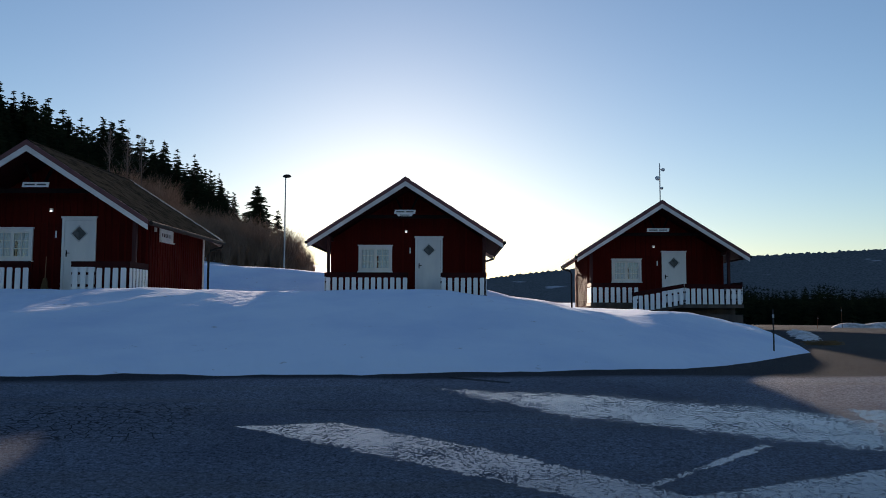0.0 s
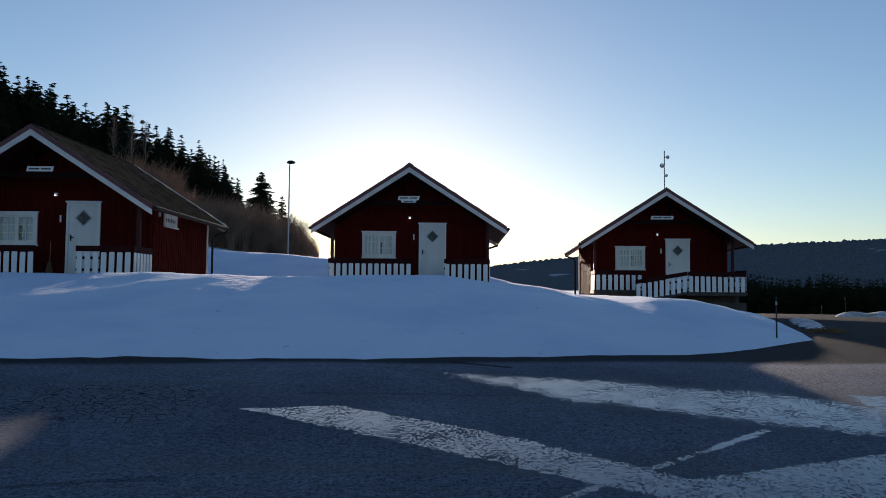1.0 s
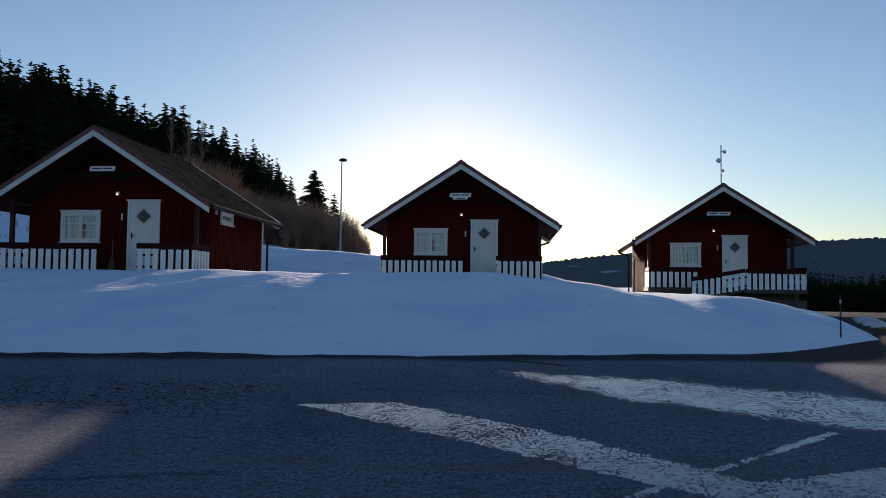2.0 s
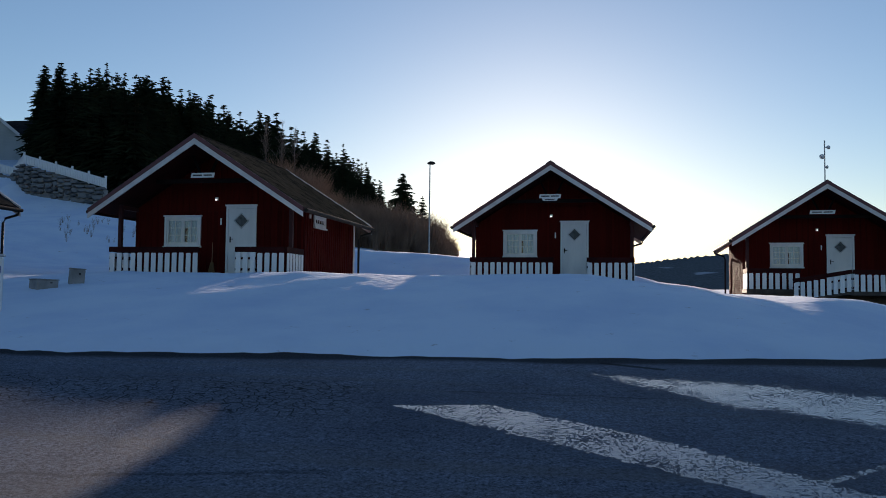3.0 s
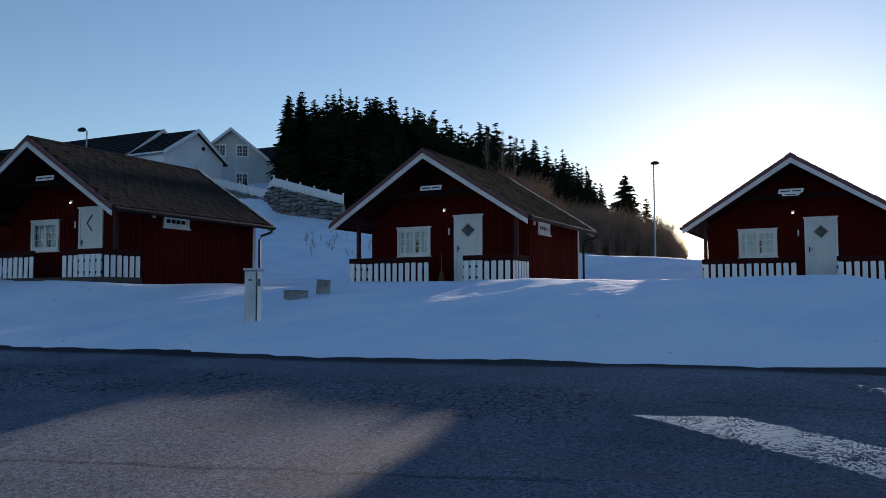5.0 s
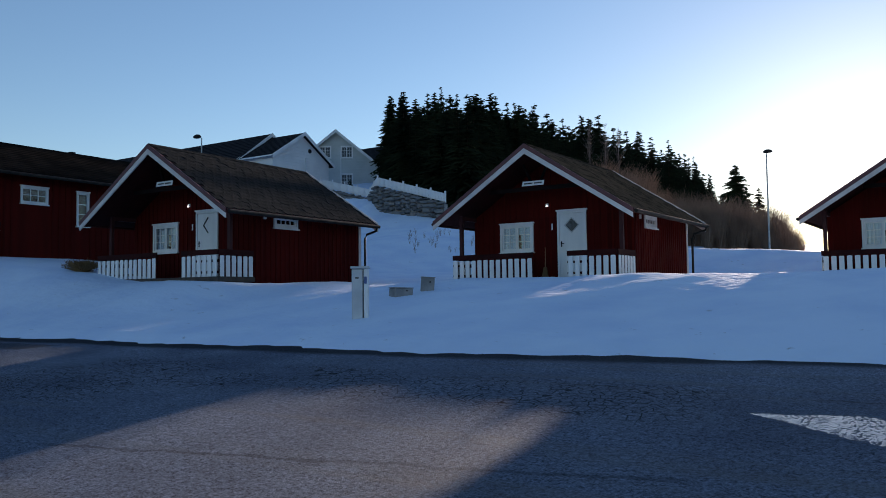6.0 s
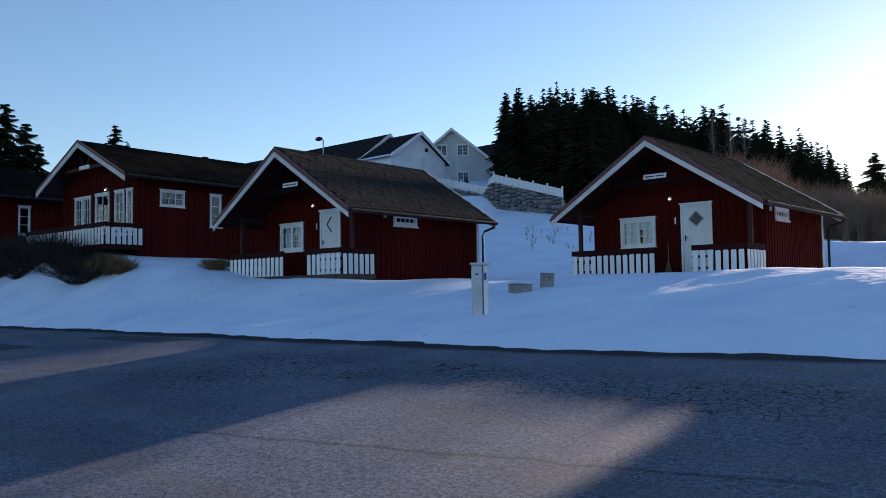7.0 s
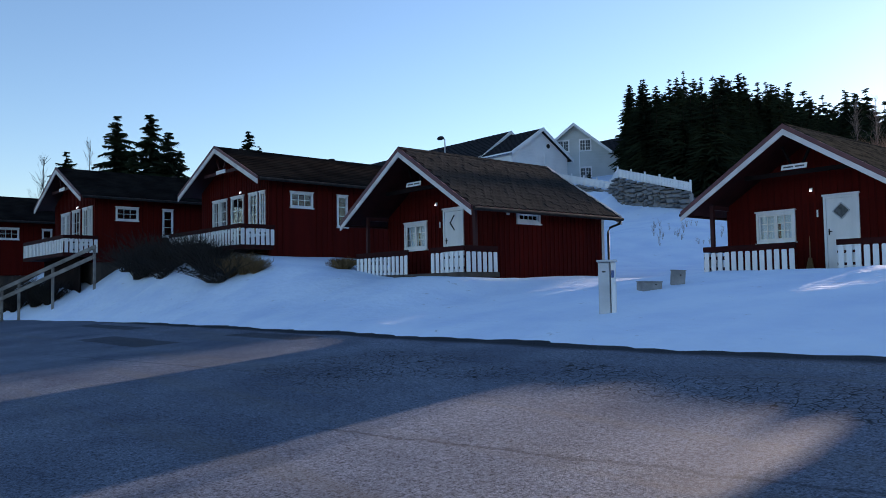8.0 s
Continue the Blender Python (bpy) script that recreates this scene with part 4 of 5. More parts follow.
for zz, dx, r in ((1.02, -0.10, 0.10), (1.36, 0.12, 0.075), (0.62, 0.06, 0.06)):
    bm = bmesh.new()
    bmesh.ops.create_cone(bm, cap_ends=True, segments=14, radius1=r, radius2=r * 0.6, depth=0.09)
    bmesh.ops.rotate(bm, verts=bm.verts, matrix=Matrix.Rotation(radians(80), 3, "X"))
    bmesh.ops.translate(bm, verts=bm.verts, vec=(dx, -0.08, zz))
    part("dish", bm, WHITE, mast)
    part("bracket", boxes((min(0, dx), max(0, dx), -0.05, 0.0, zz - 0.015, zz + 0.015)), GALV, mast)

# ---- street lamps ----
def street_lamp(x, y, top, label, arm=0.25, yaw=0):
    z = snow_at(x, y) - 0.1
    ob = thing("street_lamp", pose(x, y, z, 0, 0, yaw), label, "street lamp")
    h = top - z
    bm = bmesh.new()
    tube(bm, [(0, 0, -0.3), (0, 0, h * 0.5), (0, 0, h)], 0.085, 0.045, 10)
    part("pole", bm, GALV, ob)
    bm = bmesh.new()
    tube(bm, [(0, 0, h - 0.02), (arm * 0.5, 0, h + 0.1), (arm, 0, h + 0.12)], 0.03)
    part("arm", bm, GALV, ob)
    bm = bmesh.new()
    bmesh.ops.create_uvsphere(bm, u_segments=14, v_segments=8, radius=0.5)
    for v in bm.verts:
        v.co = Vector((arm + v.co.x * 0.75, v.co.y * 0.45, h + 0.12 + v.co.z * (0.42 if v.co.z > 0 else 0.2)))
    part("lamp_head", bm, METAL, ob)
    return ob


street_lamp(-13.7, 68.9, 12.75, "tall thin grey steel street lamp on the snowy rise", arm=0.12)
street_lamp(-47.2, 39.3, 13.35, "grey steel street lamp behind the cabins", arm=-0.5)

# ---- power pedestal and meter boxes in the snow ----
def pedestal(x, y, yaw):
    z = snow_at(x, y)
    ob = thing("power_pedestal", pose(x, y, z, 0, 0, yaw), "light grey campsite power pedestal standing in snow", "power pedestal")
    part("body", boxes((-0.16, 0.06, -0.12, 0.12, -0.25, 0.95), bevel=0.02), GREYMETAL, ob)
    part("door_panel", boxes((0.068, 0.16, -0.115, 0.115, -0.25, 0.95), bevel=0.015), WHITE, ob)
    part("seam", boxes((0.0605, 0.0675, -0.118, 0.118, -0.25, 0.94)), METAL, ob)
    part("cap", boxes((-0.185, 0.185, -0.15, 0.15, 0.955, 1.0), bevel=0.012), GREYMETAL, ob, "flat grey cap")
    part("socket", boxes((0.085, 0.135, -0.150, -0.117, 0.66, 0.80), bevel=0.01), BLUEBOX, ob, "blue socket")
    part("label_plate", boxes((-0.09, -0.02, -0.125, -0.121, 0.76, 0.79)), INK, ob)


pedestal(-10.14, 12.21, 34)


def meter_box(x, y, yaw, w, d, h, tilt, label, mat):
    z = snow_at(x, y)
    ob = thing("meter_box", pose(x, y, z, 0, tilt, yaw), label, "utility box")
    part("body", boxes((-w / 2, w / 2, -d / 2, d / 2, -0.25, h), bevel=0.012), mat, ob)
    part("lid", boxes((-w / 2 - 0.012, w / 2 + 0.012, -d / 2 - 0.012, d / 2 + 0.012, h + 0.002, h + 0.025), bevel=0.005), mat, ob)
    part("latch", boxes((w * 0.1, w * 0.2, -d / 2 - 0.012, -d / 2 - 0.001, h * 0.6, h * 0.75)), METAL, ob)


meter_box(-10.97, 14.66, 55, 0.41, 0.48, 0.15, 2, "low grey metal utility box half buried in snow", CONC)
meter_box(-10.69, 15.31, 40, 0.30, 0.21, 0.28, 4, "upright grey utility box leaning in the snow", CONC)

# ---- snow markers ----
def stake(x, y, h, mat, label, lean=0):
    z = float(ground_z(x, y)) if edge_dist(x, y) < 0 else snow_at(x, y)
    ob = thing("marker_stake", pose(x, y, z, lean, lean * 0.6, 0), label, "marker stake", "road marker stakes")
    bm = bmesh.new()
    tube(bm, [(0, 0, -0.3), (0, 0, h * 0.97), (0, 0, h)], 0.014, 0.011, 8)
    part("rod", bm, mat, ob)
    bm = bmesh.new()
    tube(bm, [(0, 0, h * 0.80), (0, 0, h * 0.88)], 0.017, 0.017, 8)
    part("band", bm, GREYMETAL, ob, "pale reflective band")


stake(5.3, 12.9, 0.66, STAKE, "thin black road marker stake in the snow edge")
stake(17.0, 36.5, 0.55, RUST, "thin rust-brown road marker stake", 3)
stake(22.0, 44.3, 1.15, RUST, "rust-brown road marker stake by the road", -2)

# ---- strips of dirty snow beside the road ----
def snow_ridge(pts, w, h, label, seed):
    rnd = random.Random(seed)
    verts, faces = [], []
    n, m = 60, 9
    P = [Vector(p) for p in pts]
    for i in range(n + 1):
        t = i / n * (len(P) - 1)
        k = min(int(t), len(P) - 2)
        c = P[k].lerp(P[k + 1], t - k)
        d = (P[k + 1] - P[k]).normalized()
        s = Vector((-d.y, d.x))
        env = math.sin(math.pi * min(max(i / n, 0.0), 1.0)) ** 0.4
        for j in range(m + 1):
            a = j / m * 2 - 1
            ww = w * (0.75 + 0.25 * math.sin(i * 0.7 + seed)) * env
            q = c + s * a * ww
            hh = h * env * (1 - a * a) * (0.7 + 0.5 * noise.noise(Vector((q.x * 0.9, q.y * 0.9, seed)))) + rnd.uniform(-0.015, 0.015)
            verts.append((q.x, q.y, max(float(ground_z(q.x, q.y)), 0) + hh - 0.03))
    for i in range(n):
        for j in range(m):
            a = i * (m + 1) + j
            faces.append((a, a + 1, a + m + 2, a + m + 1))
    ob = raw("snow_ridge", verts, faces, DIRTYSNOW, smooth=True)
    tagged(ob, label, "snow", kind="structure")


snow_ridge([(7.7, 16.6), (9.6, 21.5), (12.6, 29.0)], 0.42, 0.15, "low ridge of dirty thawing snow along the road", 3)
snow_ridge([(22.0, 45.5), (27, 47), (40, 50)], 1.5, 0.55, "ploughed heap of dirty snow beyond the road", 5)

# ---- conifers ----
def conifer_arrays(h, r, rnd, whorls, per, spray, bare=0.06):
    """Vertices, faces of needles and of trunk for a spruce of height h and crown radius r at the origin."""
    V, F = [], []
    lop = [rnd.uniform(0.75, 1.15) for _ in range(8)]
    for w in range(whorls):
        f0 = w / whorls
        n = max(4, int(per * (0.6 + 0.6 * (1 - f0))))
        a0 = rnd.random() * 6.3
        burst = rnd.uniform(0.84, 1.12)
        for k in range(n):
            if rnd.random() < 0.08:
                continue
            f = min(f0 + rnd.random() * 1.5 / whorls, 0.985)
            z = h * (bare + (1 - bare) * f)
            a = a0 + k * 6.2832 / n + rnd.uniform(-0.3, 0.3)
            rr = r * ((1 - f) ** 0.72) * burst * lop[int(a / 6.2832 * 8) % 8] + 0.035 * r
            ln = rr * rnd.uniform(0.6, 1.15)
            ca, sa = math.cos(a), math.sin(a)
            up = 0.35 * (f - 0.35)
            sag = rnd.uniform(0.35, 0.75)
            wd = 0.17 * ln + 0.02 * r
            b = len(V)
            for j in range(4):
                q = j / 3
                d = ln * q
                zz = z + ln * (up * q - sag * q * q + 0.24 * q ** 3)
                ww = wd * (1.0 - q * 0.85)
                V.append((ca * d - sa * ww, sa * d + ca * ww, zz - ww * 0.7))
                V.append((ca * d, sa * d, zz + 0.01 * r))
                V.append((ca * d + sa * ww, sa * d - ca * ww, zz - ww * 0.7))
            for j in range(3):
                o = b + j * 3
                F.append((o, o + 1, o + 4, o + 3))
                F.append((o + 1, o + 2, o + 5, o + 4))
            for j in range(spray):
                q = (j + 0.7) / (spray + 0.4)
                d = ln * q
                zz = z + ln * (up * q - sag * q * q + 0.24 * q ** 3)
                sl = ln * 0.42 * (1.15 - q) * rnd.uniform(0.7, 1.2) + 0.03 * r
                for sd in (-1, 1):
                    fx = d + sl * 0.5
                    sw = sd * sl * 0.8
                    b2 = len(V)
                    V.append((ca * (d - sl * 0.12), sa * (d - sl * 0.12), zz))
                    V.append((ca * (d + sl * 0.25), sa * (d + sl * 0.25), zz - 0.05 * sl))
                    V.append((ca * fx - sa * sw, sa * fx + ca * sw, zz - sl * rnd.uniform(0.35, 0.9)))
                    F.append((b2, b2 + 1, b2 + 2))
                b2 = len(V)
                V.append((ca * (d - sl * 0.15), sa * (d - sl * 0.15), zz))
                V.append((ca * (d + sl * 0.2), sa * (d + sl * 0.2), zz))
                V.append((ca * d, sa * d, zz - sl * rnd.uniform(0.5, 0.9)))
                F.append((b2, b2 + 1, b2 + 2))
    tv, tf = [], []
    s = 6
    tr = h * 0.013
    for lv, rad in ((-0.4, tr), (h * 0.5, tr * 0.6), (h * 0.985, 0.0009 * h)):
        for k in range(s):
            tv.append((rad * math.cos(k * 6.2832 / s), rad * math.sin(k * 6.2832 / s), lv))
    for i in range(2):
        for k in range(s):
            tf.append((i * s + k, i * s + (k + 1) % s, (i + 1) * s + (k + 1) % s, (i + 1) * s + k))
    V.append((0.0022 * h, 0, h * 0.95)); V.append((-0.0022 * h, 0.001 * h, h * 0.95)); V.append((0, 0, h * 1.01))
    F.append((len(V) - 3, len(V) - 2, len(V) - 1))
    return V, F, tv, tf


def conifer(x, y, top, r, label, seed, whorls=30, per=11, spray=6, bare=0.05):
    z = snow_at(x, y)
    rnd = random.Random(seed)
    ob = thing("spruce_tree", pose(x, y, z), label, "spruce tree", "single dark spruces")
    V, F, tv, tf = conifer_arrays(top - z, r, rnd, whorls, per, spray, bare)
    raw("trunk", tv, tf, BARK, ob)
    raw("crown", V, F, NEEDLE, ob)


def polar(az, d):
    return d * math.sin(radians(az)), d * math.cos(radians(az))


def by_bearing(az, el, d, r, label, seed, **kw):
    x, y = polar(az, d)
    conifer(x, y, 1.6 + d * math.tan(radians(el)), r, label, seed, **kw)


by_bearing(-13.15, 8.45, 108, 3.9, "dark spruce standing alone above bare brush", 11)
by_bearing(-11.75, 6.85, 108, 2.3, "small dark spruce beside the street lamp", 12, whorls=22)
by_bearing(-12.5, 6.9, 112, 2.4, "small dark spruce above bare brush", 21, whorls=22)
by_bearing(-72.55, 12.0, 64, 4.0, "tall dark spruce behind the row of cabins", 13)
by_bearing(-70.5, 12.25, 66, 4.2, "tall dark spruce behind the row of cabins", 14)
by_bearing(-69.3, 11.1, 62, 3.9, "tall dark spruce behind the row of cabins", 15)
by_bearing(-68.6, 9.9, 63, 3.0, "dark spruce behind the row of cabins", 16)
by_bearing(-71.5, 9.8, 60, 3.0, "dark spruce behind the row of cabins", 22)
by_bearing(-75.6, 9.5, 66, 3.2, "smaller dark spruce behind the cabin roofs", 17, whorls=24)
by_bearing(-64.0, 11.4, 72, 3.4, "dark spruce top behind the cabin roof", 18)
by_bearing(-63.3, 10.4, 72, 2.0, "small dark spruce top behind the cabin roof", 19)
by_bearing(-37.1, 14.1, 80, 2.1, "tall ragged spruce at the edge of the wood", 20, whorls=34, spray=5, bare=0.12)

# dense spruce wood on the hill, joined
SKY_AZ = [-39.5, -38.2, -37.0, -34.1, -30.1, -27.9, -26.4, -24.2, -22.0, -20.2, -17.8, -16.2, -14.9, -13.5, -11.5]
SKY_EL = [9.0, 11.0, 13.8, 14.3, 14.1, 13.6, 13.1, 12.0, 12.0, 11.1, 10.2, 9.2, 7.9, 6.8, 5.9]
rnd = random.Random(5)
protos = [conifer_arrays(1.0, 0.24 + 0.05 * (i % 3), random.Random(40 + i), 26, 10, 2, 0.02) for i in range(7)]
PV = [(np.array(p[0]), p[1], np.array(p[2]), p[3]) for p in protos]
nv, nf, tvs, tfs = [], [], [], []
vo = to = 0
for i in range(480):
    az = -37.2 + 23.4 * ((i + rnd.random()) / 480) ** 0.85
    front = i % 3
    d = (74 + rnd.uniform(0, 8), 84 + rnd.uniform(0, 12), 98 + rnd.uniform(0, 20))[front] * float(np.interp(az, [-36, -31.5, -26.5, -21.5], [0.95, 0.86, 1.62, 2.15]))
    x, y = polar(az, d)
    z = snow_at(x, y)
    el = float(np.interp(az, SKY_AZ, SKY_EL)) + (rnd.uniform(-0.7, 0.45) if rnd.random() < 0.17 else -0.6 - abs(rnd.gauss(0, 0.8)) - (0.8, 0.3, 0.0)[front])
    h = max(1.6 + d * math.tan(radians(el)) - z, 3.0)
    pv, pf, qv, qf = PV[rnd.randrange(7)]
    a = rnd.random() * 6.28
    c, s = math.cos(a), math.sin(a)
    wide = min(h, 30) * rnd.uniform(0.75, 1.1)
    R = np.array([[c * wide, -s * wide, 0], [s * wide, c * wide, 0], [0, 0, h]])
    nv.append(pv @ R.T + (x, y, z))
    nf += [tuple(k + vo for k in f) for f in pf]
    vo += len(pv)
    tvs.append(qv @ R.T + (x, y, z))
    tfs += [tuple(k + to for k in f) for f in qf]
    to += len(qv)
wood = thing("spruce_wood", Matrix.Identity(4), "dense dark spruce wood on the hillside", "wood", kind="stuff")
raw("crowns", np.concatenate(nv).tolist(), nf, NEEDLE, wood)["kind"] = "stuff"
raw("trunks", np.concatenate(tvs).tolist(), tfs, BARK, wood)["kind"] = "stuff"

# ---- bare brush and birches ----
def twig_arrays(h, spread, rnd, n, forks=3, thick=0.012):
    V, F = [], []
    def strip(p, q, w0, w1):
        d = (q - p)
        s = d.cross(Vector((rnd.uniform(-1, 1), rnd.uniform(-1, 1), 0.2)))
        if s.length < 1e-5:
            return
        s.normalize()
        b = len(V)
        for pt, w in ((p, w0), (q, w1)):
            V.append(tuple(pt - s * w))
            V.append(tuple(pt + s * w))
        F.append((b, b + 1, b + 3, b + 2))
    for i in range(n):
        a = rnd.random() * 6.283
        lean = rnd.uniform(0.05, 1) * spread
        p = Vector((rnd.uniform(-0.2, 0.2) * spread, rnd.uniform(-0.2, 0.2) * spread, 0))
        hh = h * rnd.uniform(0.5, 1.0)
        tip = p + Vector((math.cos(a) * lean, math.sin(a) * lean, hh))
        mid = p.lerp(tip, 0.5) + Vector((0, 0, hh * 0.07))
        strip(p, mid, thick, thick * 0.7)
        strip(mid, tip, thick * 0.7, thick * 0.25)
        for k in range(forks):
            q = p.lerp(tip, rnd.uniform(0.35, 0.95))
            b = a + rnd.uniform(-1.3, 1.3)
            l2 = hh * rnd.uniform(0.15, 0.35)
            e = q + Vector((math.cos(b) * l2 * 0.6, math.sin(b) * l2 * 0.6, l2))
            strip(q, e, thick * 0.5, thick * 0.2)
    return V, F


def brush_field(name, label, spots, mat, protos_, category):
    vs, fs, o = [], [], 0
    for x, y, z, sc, k, a in spots:
        pv, pf = protos_[k % len(protos_)]
        c, s = math.cos(a), math.sin(a)
        R = np.array([[c * sc, -s * sc, 0], [s * sc, c * sc, 0], [0, 0, sc]])
        vs.append(pv @ R.T + (x, y, z))
        fs += [tuple(i + o for i in f) for f in pf]
        o += len(pv)
    ob = raw(name, np.concatenate(vs).tolist(), fs, mat)
    tagged(ob, label, category, kind="stuff")


rnd = random.Random(8)
BR = []
for i in range(5):
    v, f = twig_arrays(3.0, 0.95, random.Random(60 + i), 44, 6, 0.013)
    BR.append((np.array(v), f))
spots = []
for i in range(400):
    az = -20.5 + 11.2 * rnd.random() ** 0.8
    d = rnd.uniform(74, 98)
    lim = float(np.interp(az, [-21, -13.5, -11.2, -10.0, -9.2], [7.5, 6.0, 5.5, 4.5, 3.2]))
    x, y = polar(az, d)
    z = snow_at(x, y) - 0.1
    h = min(1.6 + d * math.tan(radians(lim)) - z, 6.0) * rnd.uniform(0.5, 1.0)
    if h > 0.5:
        spots.append((x, y, z, h / 3.0, i, rnd.random() * 6.28))
for i in range(90):
    az = -22.5 + 8.5 * rnd.random()
    d = rnd.uniform(84, 100)
    lim = float(np.interp(az, SKY_AZ, SKY_EL)) - rnd.uniform(2.2, 5.0)
    x, y = polar(az, d)
    z = snow_at(x, y) - 0.1
    h = 1.6 + d * math.tan(radians(lim)) - z
    if h > 1.0:
        spots.append((x, y, z, min(h, 9.0) / 3.0, i, rnd.random() * 6.28))
brush_field("bare_brush", "thicket of bare brown saplings and brush on the slope", spots, TWIG, BR, "brush")
spots = []
for i in range(34):
    az = rnd.uniform(-36.5, -30.5)
    d = rnd.uniform(46, 52)
    x, y = polar(az, d)
    spots.append((x, y, snow_at(x, y) - 0.05, rnd.uniform(0.10, 0.22), i, rnd.random() * 6.28))
WD = [tuple((np.array(v), f)) for v, f in [twig_arrays(3.0, 0.9, random.Random(160 + i), 14, 3, 0.02) for i in range(3)]]
brush_field("weed_stalks", "thin dry weed stalks poking out of the snow", spots, TWIG, WD, "weeds")


def bare_tree(x, y, top, label, seed, r=1.6):
    rnd = random.Random(seed)
    z = snow_at(x, y)
    h = top - z
    ob = thing("birch_tree", pose(x, y, z), label, "birch tree", "bare birches")
    bm = bmesh.new()
    tube(bm, [(0, 0, -0.3), (0.1, 0.05, h * 0.4), (0.0, 0.1, h * 0.75), (0.05, 0.1, h)], 0.07, 0.012, 7)
    part("trunk", bm, PALETWIG, ob)
    V, F = [], []
    for i in range(15):
        q = rnd.uniform(0.4, 0.98)
        v, f = twig_arrays(h * 0.30 * (1.25 - q), r * (1.15 - q), rnd, 6, 4, 0.011)
        o = len(V)
        V += [(p[0] + 0.05, p[1] + 0.08, p[2] + h * q) for p in v]
        F += [tuple(k + o for k in ff) for ff in f]
    raw("crown", V, F, PALETWIG, ob)


for az, el, d, seed in ((-21.8, 11.7, 92, 1), (-22.9, 11.5, 94, 2), (-74.3, 9.9, 60, 3), (-77.0, 8.9, 62, 4), (-20.9, 11.2, 90, 5)):
    x, y = polar(az, d)
    bare_tree(x, y, 1.6 + d * math.tan(radians(el)), "bare pale birch showing above the wood", seed, 2.2)

# shrubs in front of the lodges
def shrub(x, y, h, spread, mat, label, seed, n=150):
    rnd = random.Random(seed)
    v, f = twig_arrays(h, spread, rnd, n, 6, 0.013)
    ob = raw("shrub", v, f, mat)
    ob.matrix_world = pose(x, y, snow_at(x, y) - 0.04)
    tagged(ob, label, "shrub", "shrubs on the bank")


rnd = random.Random(77)
for i in range(14):
    t = i / 15
    x, y = -27.9 - 8.6 * t + rnd.uniform(-0.4, 0.4), 12.65 - 0.5 * t + rnd.uniform(-0.7, 0.3)
    shrub(x, y, rnd.uniform(0.8, 1.45), rnd.uniform(1.1, 2.0), SHRUB, "dark leafless shrub bending over the snow", 100 + i, 170)
for i, (x, y, h) in enumerate(((-27.0, 12.9, 0.7), (-27.4, 12.6, 0.65), (-26.7, 13.2, 0.55), (-24.2, 15.3, 0.36), (-24.6, 15.6, 0.36), (-23.9, 15.1, 0.3))):
    shrub(x, y, h, 0.6, DRYGRASS, "tan dry shrub in front of a cabin deck", 130 + i, 240)
for i in range(2, 12):
    shrub(-37.9 - i * 1.0, 9.7 - 0.14 * i + rnd.uniform(-0.2, 0.3), 1.1, 1.0, SHRUB, "dark leafless shrub below the deck", 150 + i, 260)

for i, (x, y) in enumerate(((7.45, 15.9), (7.7, 16.4), (8.0, 16.9))):
    shrub(x, y, 0.09, 0.4, DRYGRASS, "low tuft of dry yellow grass at the snow's edge", 180 + i, 120)

# ---- grey wooden handrail down the bank ----
hr = thing("handrail", Matrix.Identity(4), "weathered grey wooden handrail running down the snowy bank", "handrail")
A, B = Vector((-36.9, 10.7, 3.85)), Vector((-40.95, 7.7, 2.0))
for dz in (0.0, -0.42):
    bm = bmesh.new()
    beam(bm, A + Vector((0, 0, dz)), B + Vector((0, 0, dz)), 0.05, 0.16)
    part("rail", bm, GREYWOOD, hr)
for q in (0.03, 0.45, 0.8, 0.98):
    c = A.lerp(B, q)
    part("post", boxes((c.x - 0.05, c.x + 0.05, c.y + 0.03, c.y + 0.13, snow_at(c.x, c.y) - 0.2, c.z + 0.05)), GREYWOOD, hr)

